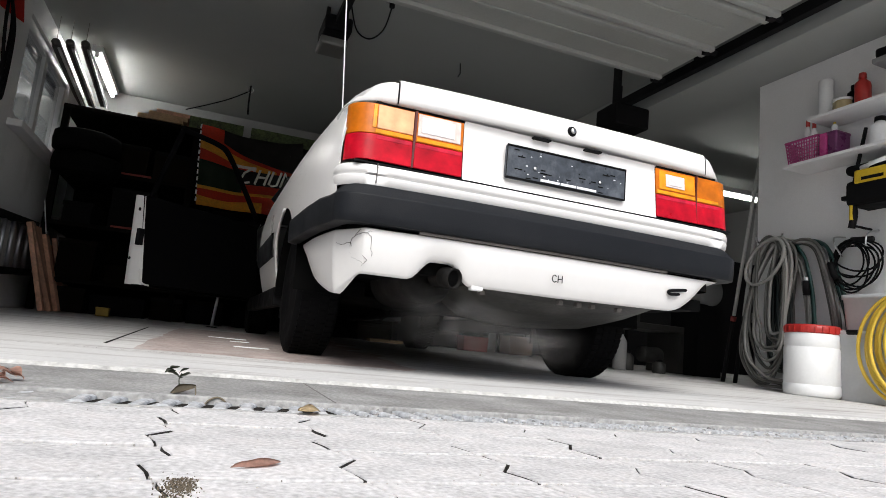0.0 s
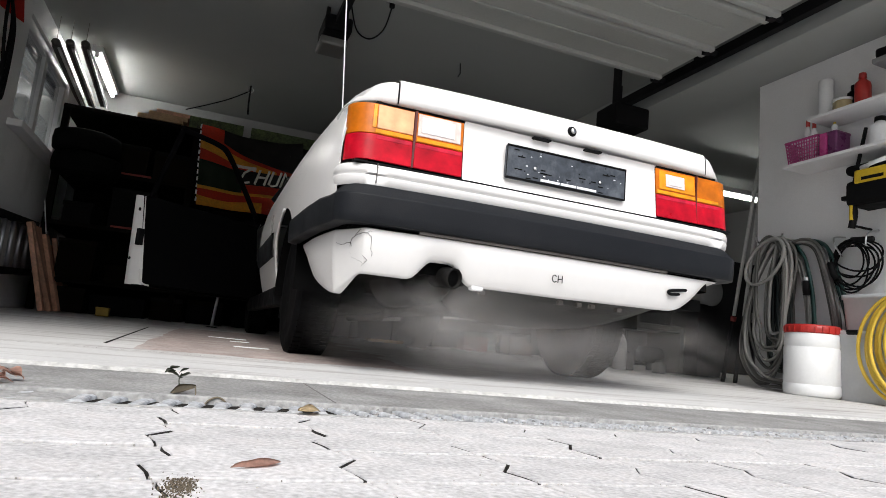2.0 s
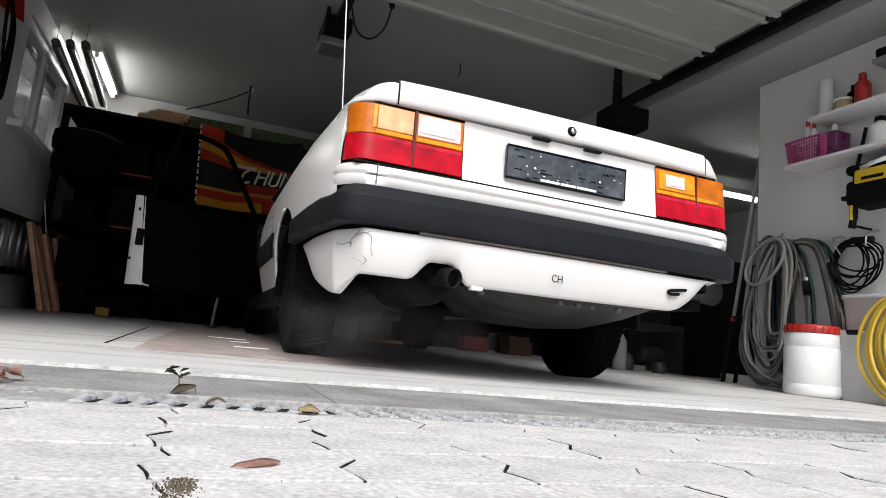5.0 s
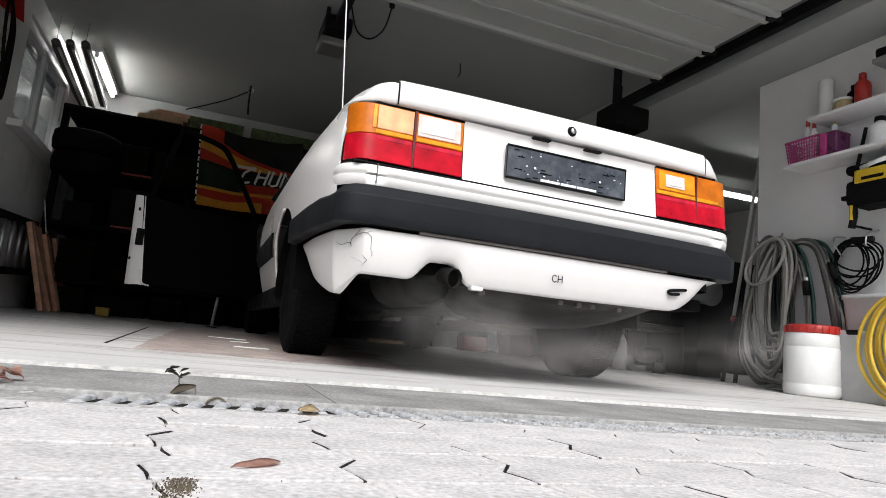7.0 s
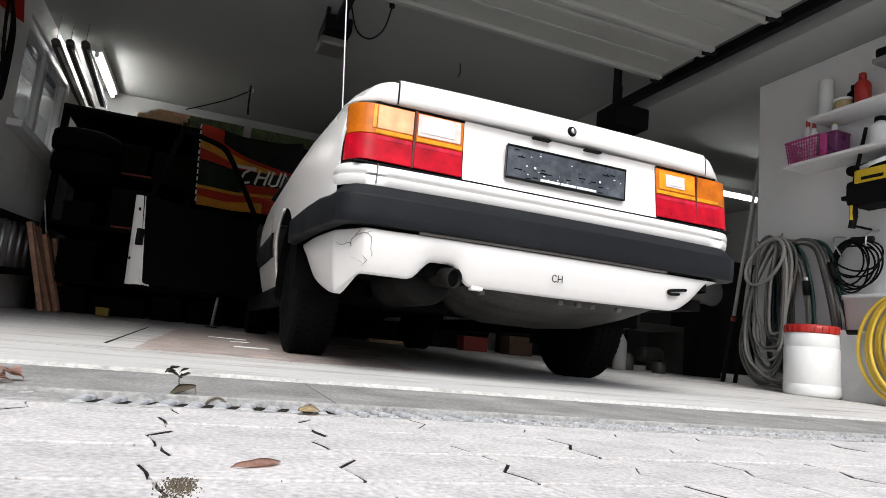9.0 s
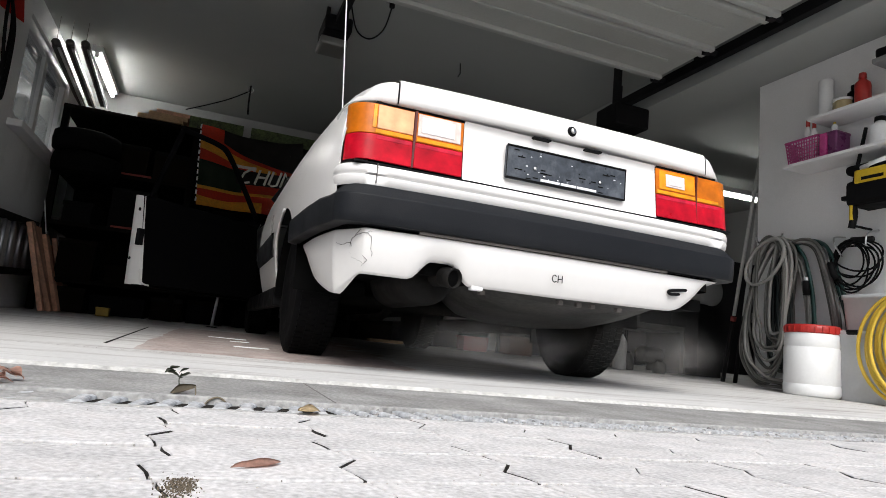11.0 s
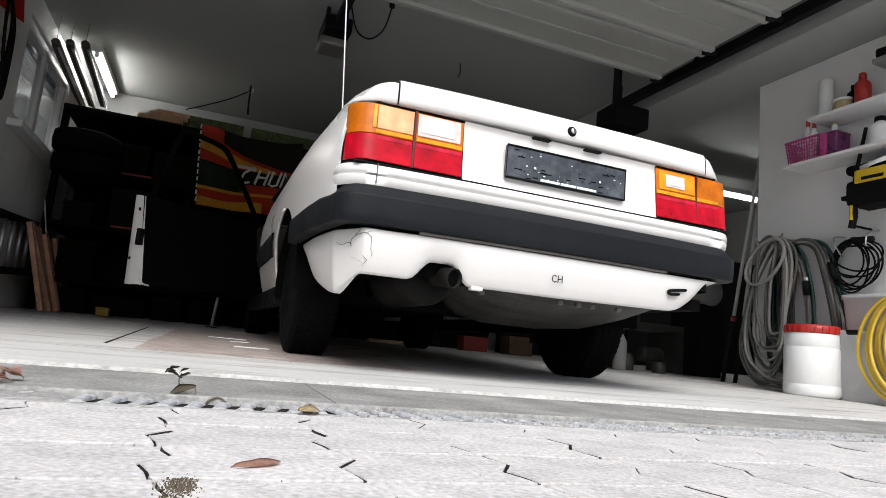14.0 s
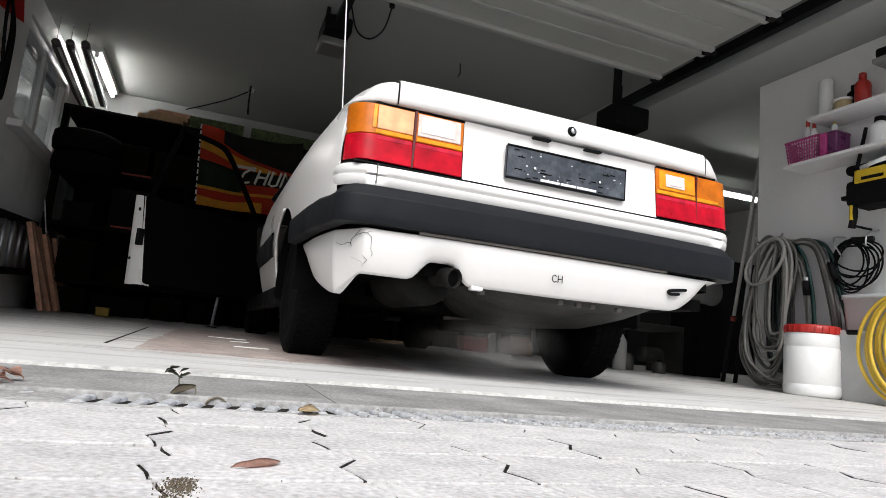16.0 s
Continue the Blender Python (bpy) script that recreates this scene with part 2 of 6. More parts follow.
def build_shell():
    structure("floor", grid_faces(bmesh.new(), [[(x, y, floor_z(y) + d) for x in (LEFT - 0.3, -1.5, 0, 1.5, RIGHT, 7.0)] for y, d in ((SILL, -0.13), (SILL, -0.003), (SILL + 0.004, 0), (1.5, 0), (4.0, 0), (BACK + 0.2, 0))]), M_CONC, "smooth pale grey concrete garage floor with stains")
    structure("wall_left", box(LEFT - 0.25, LEFT, SILL, 3.86, -0.1, CEIL, box(LEFT - 0.25, LEFT, 5.49, BACK, -0.1, CEIL, box(LEFT - 0.25, LEFT, 3.86, 5.49, -0.1, 1.56, box(LEFT - 0.25, LEFT, 3.86, 5.49, 2.5, CEIL)))), M_WALLL, "white plastered garage wall with a window")
    structure("wall_back", box(LEFT - 0.25, 7.0, BACK, BACK + 0.25, -0.1, CEIL), M_WALLB, "plastered back wall, coloured grey to hold its shade")
    structure("wall_right", box(RIGHT, RIGHT + 0.18, SILL, 1.735, -0.1, CEIL), M_WALL, "white plastered garage side wall with shelves", 0.006)
    structure("wall_side_room", box(6.8, 7.0, SILL, BACK, -0.1, CEIL, box(RIGHT + 0.18, 6.8, SILL, SILL + 0.2, -0.1, CEIL)), M_WALLB, "plastered side room wall, coloured grey to hold its shade")
    structure("ceiling", box(LEFT - 0.25, 7.0, SILL, 4.75, CEIL, CEIL + 0.2, box(LEFT - 0.25, 7.0, 4.75, BACK + 0.25, CEIL + 0.012, CEIL + 0.2)), M_CEIL, "white garage ceiling, its paint greyed for the dimmer light there")
    structure("ceiling_beam", box(2.4, RIGHT + 0.18, SILL, BACK, 2.455, CEIL), M_CEIL, "white beam under the ceiling, greyed for the dimmer light there", 0.006)
    # unseen house front, added to keep sky light out except through the opening
    structure("wall_front", box(-7, -2.75, SILL - 0.25, SILL, -0.15, 5.5, box(2.95, 7, SILL - 0.25, SILL, -0.15, 5.5, box(-2.75, 2.95, SILL - 0.25, SILL, 2.55, 5.5))), M_WALL, "unseen white house wall added round the garage opening to close off the sky")
    # added open-topped well: its lit walls make the window panes grey, not black
    structure("added_light_well", box(-5.6, -5.4, 2.6, 6.3, -0.1, 5.5, box(-5.6, LEFT - 0.25, 2.4, 2.6, -0.1, 5.5, box(-5.6, LEFT - 0.25, 6.3, 6.5, -0.1, 5.5, box(-5.4, LEFT - 0.25, 2.6, 6.3, -0.15, -0.1)))), M_WALLB, "added well of grey walls that brightens the window panes")
    # unseen roof slab, added to shut out the sky; left off over the well
    structure("unseen_roof", box(LEFT - 0.25, 7.2, SILL - 0.8, 6.5, 5.5, 5.7), M_WALLB, "unseen grey roof slab added over the house")
    structure("ground", grid_faces(bmesh.new(), [[(x, y, -0.058 + 0.004 * min(0, max(y, -8) + 1)) for x in (-300, -8, -3, 0, 3, 8, 300)] for y in (-300, -8, -3, -1, -0.9, SILL + 0.01)]), M_SAND, "sandy ground under the paving")
    structure("threshold_strip", box(-3.2, 3.4, -0.735, SILL - 0.006, -0.12, -0.0268), M_STRIP, "rough grey concrete strip before the garage floor", 0.004)
    structure("strip_joint", box(-0.927, -0.9235, -0.733, -0.32, -0.04, -0.0264, box(0.62, 0.623, -0.733, -0.32, -0.04, -0.0264)), M_SEAM, "dark joint across the concrete strip")
    # worn pale front edge of the slab
    rows = []
    for i in range(161):
        x = -3.0 + i * 6.2 / 160
        w = 0.004 * noise.noise((x * 14, 0, 0)) + 0.003 * noise.noise((x * 50, 3, 0))
        rows.append([(x, SILL - 0.010 + w, -0.036), (x, SILL - 0.007 + w, -0.026 + w * 0.4), (x, SILL + 0.004 + w, -0.0182), (x, SILL + 0.008 + 2 * w, floor_z(SILL) + 0.0012), (x, SILL + 0.012 + 2 * w, floor_z(SILL) - 0.004)])
    structure("threshold_edge", grid_faces(bmesh.new(), rows), M_LIP, "worn pale edge of the garage slab")


build_shell()


# ---- the car ----
def half_width(z):
    return lerp_table([(0.2, 0.80), (0.30, 0.835), (0.42, 0.872), (0.55, 0.895), (0.66, 0.90), (0.76, 0.893), (0.86, 0.872), (0.94, 0.842), (1.0, 0.79)], z)


def narrowing(y):
    return lerp_table([(-0.1, 0.89), (0.0, 0.905), (0.05, 0.920), (0.12, 0.944), (0.3, 0.970), (0.7, 0.988), (1.4, 1.0), (3.4, 1.0), (4.2, 0.965), (4.6, 0.93), (4.85, 0.85)], y)


def deck(y):
    return lerp_table([(0.0, 0.950), (0.06, 0.978), (0.14, 1.000), (0.4, 1.018), (0.8, 1.035), (3.6, 1.0), (4.4, 0.90), (4.85, 0.70)], y)


def sill_z(y):
    z = 0.30
    for c, up in ((1.0, 0.0), (3.69, 0.03)):
        d = abs(y - c)
        if d < 0.37:
            z = max(z, 0.29 + up + math.sqrt(0.37 ** 2 - d * d))
    return z


def side_row(y, sign):
    lo, hi = sill_z(y), deck(y) - 0.055
    if y < 0.66:
        lo = max(lo, 0.49)
    return [(sign * half_width(lo + (hi - lo) * k / 9) * narrowing(y), y, lo + (hi - lo) * k / 9) for k in range(10)]


def build_car():
    car = thing("car", "white saloon car with a black bumper and an open door", "car", 0, 0, 0)
    ys = [0.075, 0.10, 0.13, 0.16, 0.3, 0.45] + [1.0 + 0.37 * math.cos(math.pi * (1 - i / 16)) for i in range(17)] + [1.5, 1.9, 2.2, 2.25]
    ys2 = [3.28] + [3.69 + 0.37 * math.cos(math.pi * (1 - i / 12)) for i in range(13)] + [4.2, 4.5, 4.7, 4.85]
    # rear quarters
    for sg in (-1, 1):
        rear = grid_faces(bmesh.new(), [side_row(y, sg) for y in ys])
        part("quarter_panel", rear, M_PAINT, car, "", True)
        part("front_wing", grid_faces(bmesh.new(), [side_row(y, sg) for y in ys2]), M_PAINT, car, "", True)
        if sg > 0:
            part("front_door_panel", grid_faces(bmesh.new(), [side_row(y, sg) for y in (2.26, 2.6, 2.9, 3.27)]), M_PAINT, car, "", True)
        # arch lip
        lip = [(sg * (half_width(0.29 + 0.37 * math.sin(a)) * 0.992 + 0.004), 1.0 - 0.372 * math.cos(a), 0.29 + 0.372 * math.sin(a)) for a in (math.pi * (0.52 + 0.48 * i / 14) for i in range(15))]
        part("arch_lip", tube(lip, 0.008, 6), M_PAINT, car, "", True)
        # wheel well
        # wheel well, its shade put in as near-black colour
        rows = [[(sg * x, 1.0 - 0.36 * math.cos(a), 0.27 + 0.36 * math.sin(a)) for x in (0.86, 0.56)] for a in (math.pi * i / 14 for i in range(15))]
        part("wheel_well", grid_faces(bmesh.new(), rows), M_SOOT_SHADE, car, "", True)
        strip = []
        for z, o in ((0.475, -0.004), (0.478, 0.010), (0.50, 0.014), (0.575, 0.014), (0.596, 0.010), (0.60, -0.004)):
            strip.append([(sg * (half_width(z) * narrowing(y) + o), y, z) for y in (1.385, 1.39, 1.6, 1.9, 2.2, 2.245)])
        part("rub_strip", grid_faces(bmesh.new(), strip), M_BUMP, car, "black plastic rub strip along the side", True)
        part("sill", box(*sorted((sg * 0.80, sg * 0.86)), 1.39, 3.3, 0.22, 0.32), M_BLACK, car, "", False, 0.01)
    # deck and bonnet
    def deck_row(y):
        h, w = deck(y), half_width(deck(y) - 0.055) * narrowing(y)
        pr = [(1.0, -0.055), (0.962, -0.026), (0.925, -0.009), (0.88, -0.001), (0.70, 0.006), (0.35, 0.012), (0.0, 0.014)]
        left = [(-w * a, y, h + b) for a, b in pr]
        return left + [(-x, y_, z) for x, y_, z in reversed(left[:-1])]
    part("bonnet", grid_faces(bmesh.new(), [deck_row(y) for y in (3.6, 4.0, 4.4, 4.7, 4.85)]), M_PAINT, car, "", True)
    part("rear_deck", grid_faces(bmesh.new(), [deck_row(y) for y in (0.07, 0.10, 0.16, 0.3, 0.5, 0.8, 1.2)]), M_PAINT, car, "", True)
    part("nose", box(-0.7, 0.7, 4.78, 4.86, 0.3, 0.72), M_BLACK, car, "", False, 0.03)
    # rear panel, lamp band and boot lid
    def back(z):
        return lerp_table([(0.40, 0.0), (0.60, -0.018), (0.655, -0.02), (0.68, 0.0), (0.885, 0.022), (0.90, 0.006), (0.955, 0.016), (0.985, 0.035)], z)

    def face_rows(zs, x0, x1, dy=0.0, n=12, bow=0.02):
        return [[(x, back(z) + dy + bow * (x / 0.8) ** 4, z) for x in (x0 + (x1 - x0) * i / n for i in range(n + 1))] for z in zs]

    part("rear_panel", grid_faces(bmesh.new(), face_rows((0.47, 0.50, 0.60, 0.606), -0.74, 0.74, 0.012)), M_PAINT, car, "", True)
    # ledge below the lamps, with its moulded groove
    ledge = []
    for z, dy in ((0.596, -0.004), (0.604, -0.014), (0.625, -0.020), (0.630, -0.019), (0.634, -0.010), (0.638, -0.020), (0.655, -0.020), (0.668, -0.012), (0.672, 0.004)):
        row = []
        around_line = [(0.846, 0.26), (0.848, 0.18)] + [(0.740 + 0.105 * math.cos(a), 0.115 - 0.115 * math.sin(a)) for a in (math.pi / 2 * i / 8 for i in range(9))]
        around_line = [(-x, y) for x, y in around_line] + [(-0.74 + 1.48 * i / 24, 0.0) for i in range(25)] + list(reversed(around_line))
        for x, y in around_line:
            w = min(1, y / 0.115)
            row.append((x * (1 - (dy + 0.02) * 0.8 * w), y + dy * (1 - w) + 0.016 * min(1, abs(x) / 0.8) ** 4 * (1 - w), z))
        ledge.append(row)
    part("rear_ledge", grid_faces(bmesh.new(), ledge), M_PAINT, car, "white ledge with a moulded groove", True)
    for x in (-0.722,):
        part("ledge_seam", box(x - 0.0012, x + 0.0012, -0.0135, 0.004, 0.606, 0.672), M_SEAM, car)
    part("panel_gap", box(-0.80, 0.80, -0.002, 0.02, 0.6715, 0.6765), M_TRIM, car)
    # recessed panel between the lamps
    part("lamp_band", grid_faces(bmesh.new(), face_rows((0.676, 0.69, 0.74, 0.80, 0.86, 0.885, 0.893), -0.418, 0.418, 0.0, 10, 0.0)), M_PAINT, car, "", True)
    part("band_recess", box(-0.74, 0.74, 0.03, 0.06, 0.66, 0.90), M_TRIM, car)
    # boot lid edge
    lid = []
    for z, dy in ((0.897, 0.035), (0.8985, 0.008), (0.903, 0.0), (0.92, 0.0), (0.955, 0.002), (0.976, 0.006), (0.988, 0.014), (0.996, 0.035), (1.002, 0.075)):
        lid.append([(x, dy + 0.022 * (x / 0.8) ** 4, z + 0.006 * (1 - (x / 0.7) ** 2)) for x in (-0.668 + 1.336 * i / 24 for i in range(25))])
    part("boot_lid", grid_faces(bmesh.new(), lid), M_PAINT, car, "white boot lid with a round lock", True)
    for sg in (-1, 1):
        corner = []
        for z, dy in ((0.897, 0.04), (0.8985, 0.012), (0.903, 0.004), (0.925, 0.004), (0.948, 0.005), (0.968, 0.007), (0.978, 0.014), (0.986, 0.032), (0.992, 0.078)):
            k = (z - 0.897) / 0.095
            row = []
            for i in range(13):
                a = math.pi / 2 * i / 12
                r = 0.10
                xe = 0.828 - 0.095 * k ** 1.15
                x = 0.673 + (xe - 0.673) * math.sin(a)
                row.append((sg * x, dy + 0.012 + 0.13 * (1 - math.cos(a)), z))
            corner.append(row)
        part("wing_corner", grid_faces(bmesh.new(), corner), M_PAINT, car, "", True)
    for sg in (-1, 1):
        part("lid_seam", tube([(sg * 0.6705, 0.010 + dy, z) for z, dy in ((0.90, 0.003), (0.94, 0.003), (0.965, 0.005), (0.979, 0.011), (0.989, 0.032), (0.996, 0.075))], 0.0026, 6), M_TRIM, car)
    # boot lock
    lock = part("boot_lock", lathe([(0.0, -0.006), (0.013, -0.006), (0.016, 0.0), (0.019, 0.002), (0.02, 0.012), (0.0, 0.013)], 20, None, (0.012, -0.004, 0.943), "y"), M_TRIM, car, "round black-rimmed boot lock", True)
    part("lock_barrel", lathe([(0.0, -0.010), (0.010, -0.010), (0.012, -0.004), (0.0, -0.003)], 16, None, (0.012, -0.004, 0.943), "y"), M_STEEL, lock, "", True)
    for x in (-0.11, 0.115):
        part("plate_lamp", box(x - 0.038, x + 0.038, 0.0, 0.03, 0.886, 0.894), M_BLACK, car, "", False, 0.003)
    # plate carrier
    plate = part("plate_carrier", box(-0.259, 0.259, -0.012, 0.006, 0.713, 0.838), M_PLATE, car, "empty dark number plate carrier", False, 0.008)
    rim = [(-0.256, 0.716), (0.256, 0.716), (0.256, 0.835), (-0.256, 0.835)]
    part("carrier_rim", tube([(x, -0.012, z) for x, z in rim], 0.004, 6, None, True), M_TRIM, plate)
    for x0, x1 in ((-0.115, -0.035), (-0.03, 0.035), (0.04, 0.125)):
        part("carrier_print", box(x0, x1, -0.0155, -0.011, 0.722, 0.7315), M_WHITE, plate, "white print bar")
    for x, z in ((-0.14, 0.765), (0.14, 0.765)):
        part("carrier_screw", lathe([(0.0, -0.006), (0.006, -0.005), (0.008, 0), (0.0, 0.001)], 10, None, (x, -0.012, z), "y"), M_STEEL, plate, "", True)
    random.seed(4)
    for i in range(26):
        x, z = random.uniform(-0.24, 0.24), random.choice((0.728, 0.75, 0.765, 0.78, 0.80, 0.825)) + random.uniform(-0.004, 0.004)
        w = random.choice((0.004, 0.004, 0.02, 0.03))
        if z < 0.735 and -0.13 < x < 0.14:
            continue
        part("carrier_slot", box(x - w / 2, x + w / 2, -0.0135, -0.011, z - 0.002, z + 0.002), M_TRIM, plate)
    for i in range(16):
        x, z = random.uniform(-0.24, 0.24), random.uniform(0.735, 0.825)
        d = random.uniform(0.0008, 0.0022)
        part("carrier_scuff", box(x - 2 * d, x + 2 * d, -0.0128, -0.0115, z - d, z + d), M_WHITE, plate)
    # tail lamps: an inner unit on the lid and an outer one that wraps round the corner
    for sg in (-1, 1):
        lamp = part("tail_lamp", box(*sorted((sg * 0.415, sg * 0.745)), 0.028, 0.05, 0.682, 0.888), M_TRIM, car, "amber, white and red tail lamp")

        def lens(name, u0, u1, z0, z1, material, label="", proud=0.0):
            rows = []
            for k, z in enumerate((z0, z0 + 0.0012, z0 + 0.003, z0 + 0.3 * (z1 - z0), z0 + 0.7 * (z1 - z0), z1 - 0.003, z1 - 0.0012, z1)):
                row = []
                us = [u0, u0 + 0.0012, u0 + 0.003] + [u0 + (u1 - u0) * i / 16 for i in range(1, 16)] + [u1 - 0.003, u1 - 0.0012, u1]
                for i, u in enumerate(us):
                    # u runs along the band, bending round the corner past 0.74
                    c = max(0, u - 0.735)
                    a = min(c / 0.09, math.pi / 2)
                    x = min(u, 0.735) + 0.089 * math.sin(a)
                    y = 0.085 * (1 - math.cos(a)) + max(0, c - 0.157)
                    rim = 0.006 if k in (0, 7) or i in (0, len(us) - 1) else 0.0
                    y += 0.10 * (z - 0.68) + rim - 0.004 - proud
                    row.append((sg * x, y, z))
                rows.append(row)
            part(name, grid_faces(bmesh.new(), rows), material, lamp, label, True)
        cut = 0.602 if sg < 0 else 0.622
        gap = 0.004 if sg < 0 else 0.0015
        for u0, u1 in ((0.421, cut - gap), (cut + gap, 0.868)):
            lens("red_lens", u0, u1, 0.683, 0.7755, M_RED, "red lens")
            # flat paler band: the light on the upper bevel, painted as a second red
            lens("red_lit_band", u0 + 0.004, min(u1 - 0.004, 0.735), 0.757, 0.7735, M_RED_LIT, "paler red band painted as light on the lens's upper bevel", 0.0006)
            lens("amber_rim", u0, u1, 0.7765, 0.886, M_AMBER, "amber lens")
            lens("amber_bar", u0 + 0.004, min(u1 - 0.004, 0.74), 0.779, 0.795, M_AMBER2, "bright amber lower bar", 0.002)
        if sg < 0:
            lens("reversing_lens", 0.432, cut - 0.010, 0.800, 0.882, M_CLEAR2, "pale lens", 0.003)
            lens("reversing_core", 0.455, cut - 0.022, 0.812, 0.872, M_CLEAR3, "white core of the reversing lens", 0.005)
            lens("indicator_lens", cut + 0.005, 0.735, 0.797, 0.883, M_CLEAR, "pale indicator lens", 0.003)
            lens("indicator_edge", 0.737, 0.752, 0.797, 0.883, M_AMBER2, "deep amber edge of the indicator", 0.002)
        else:
            lens("reversing_surround", 0.436, cut - 0.006, 0.799, 0.880, M_AMBER2, "amber surround", 0.003)
            lens("reversing_window", 0.466, 0.560, 0.812, 0.866, M_CLEAR2, "white reversing lens", 0.006)
            lens("reversing_core", 0.476, 0.545, 0.820, 0.858, M_CLEAR3, "white core of the reversing lens", 0.008)
        part("lamp_divider", box(*sorted((sg * (cut - gap), sg * (cut + gap))), 0.004, 0.03, 0.684, 0.886), M_DIVIDE, lamp)
        # added white bar that draws the bright highlight along the wing fold
        part("fold_highlight", tube(smooth_line([(sg * 0.833, 0.080, 0.668), (sg * 0.832, 0.088, 0.70), (sg * 0.829, 0.096, 0.78), (sg * 0.818, 0.10, 0.86), (sg * 0.80, 0.098, 0.895)], 5), 0.0045, 8), M_PAINT, lamp, "thin white bar standing in for the highlight on the wing fold", True)
    # bumper, wrapping forward to the arches
    def around(zs_dy, w=0.845, r=0.105, front=0.74, bow=0.03, n=10, x_in=None):
        rows = []
        for z, dy in zs_dy:
            line = [(-w - 0.054, front), (-w - 0.042, front * 0.6), (-w - 0.027, front * 0.33)]
            line += [(-w + r - r * max(0, math.cos(a)) ** 0.7, r - r * math.sin(a) ** 0.7) for a in (math.pi / 2 * i / n for i in range(n + 1))]
            line += [(-w + r + (2 * w - 2 * r) * i / 16, 0.0) for i in range(1, 16)]
            line += [(-x, y) for x, y in reversed(line[:n + 4])]
            row = []
            for x, y in line:
                row.append((x * (1 - dy * 0.9 / w), y - 0.055 + dy + bow * (x / w) ** 2, z))
            rows.append(row)
        return rows
    prof = [(0.585, 0.10), (0.602, 0.05), (0.6015, 0.037), (0.600, 0.033), (0.597, 0.0305), (0.5625, 0.0025), (0.5605, 0.0008), (0.5585, 0.0), (0.556, -0.0002), (0.50, 0.001), (0.472, 0.003), (0.4685, 0.005), (0.467, 0.010), (0.4665, 0.05)]
    part("bumper", grid_faces(bmesh.new(), around(prof)), M_BUMP, car, "black moulded plastic bumper", True)
    part("bumper_gap", grid_faces(bmesh.new(), around([(0.47, 0.07), (0.42, 0.07)], 0.83)), M_TRIM, car)
    # white skirt with the exhaust cut-out
    def skirt_low(x):
        d = abs(x + 0.463)
        cut = 0.0
        if d < 0.115:
            cut = 0.068 if d < 0.03 else 0.068 * (0.5 + 0.5 * math.cos(math.pi * (d - 0.03) / 0.085))
        rise = 0.14 * ((x - 0.50) / 0.20) ** 1.9 if x > 0.50 else 0.0
        return min(0.4555, 0.308 + cut + 0.018 * max(0, x) + rise)
    # the side pieces: how the lower edge runs from the corner forward
    side_low = [(0.0, 0.308), (0.02, 0.304), (0.14, 0.241), (0.20, 0.249), (0.28, 0.268), (0.40, 0.302), (0.48, 0.335), (0.56, 0.378), (0.63, 0.42)]
    side = [(0.842, 0.63), (0.842, 0.56), (0.842, 0.50), (0.841, 0.42), (0.836, 0.34), (0.828, 0.26), (0.820, 0.20)]
    corner = [(0.812, 0.143)] + [(0.812 - 0.073 * k / 7, 0.140 - 0.133 * k / 7) for k in range(8)] + [(0.734, 0.002), (0.726, 0.0)]
    line = [(-x, y) for x, y in side + corner] + [(-0.70 + 1.40 * i / 90, 0.0) for i in range(1, 90)] + list(reversed(side + corner))
    rows = []
    for f, dy in ((1.0, 0.03), (1.0, 0.004), (0.97, 0.0), (0.6, 0.004), (0.3, 0.012), (0.06, 0.022), (0.0, 0.028), (0.004, 0.05)):
        row = []
        for x, y in line:
            lo = skirt_low(x)
            if x < 0 and y > 0:
                lo = lerp_table(side_low, y)
            elif y > 0:
                lo = 0.4555
            z = lo + (0.456 - lo) * f
            w = y / 0.13 if y < 0.13 else 1.0
            row.append((x * (1 - dy * (0.2 + 1.0 * w)), y - 0.030 + dy * (1 - 0.8 * w) + 0.035 * (x / 0.84) ** 2, z))
        rows.append(row)
    part("rear_skirt", grid_faces(bmesh.new(), rows), M_PAINT, car, "white lower skirt with cracked paint and an exhaust cut-out", True)
    part("skirt_seam", grid_faces(bmesh.new(), [[(x, y + 0.035 * (x / 0.84) ** 2, z) for x in (-0.56 + 1.02 * i / 20 for i in range(21))] for y, z in ((-0.031, 0.4565), (-0.040, 0.458), (-0.042, 0.464), (-0.038, 0.468))]), M_SEAM, car)
    # fine cracks in the paint of the corner, and the small country letters
    random.seed(9)
    def on_corner(u, z):
        # u runs from the side, across the facet, on to the rear face
        f = (z - 0.30) / 0.156
        dy = 0.022 * (1 - f)
        k = max(0, min(1, (u - 0.25) / 0.45))
        x, y = -(0.812 - 0.079 * k - 0.12 * max(0, u - 0.7)), 0.140 * (1 - k)
        w = min(1, y / 0.13)
        return Vector((x * (1 - dy * (0.2 + w)) - 0.0055 * w, y - 0.030 + dy * (1 - 0.8 * w) + 0.035 * (x / 0.84) ** 2 - 0.0045, z))
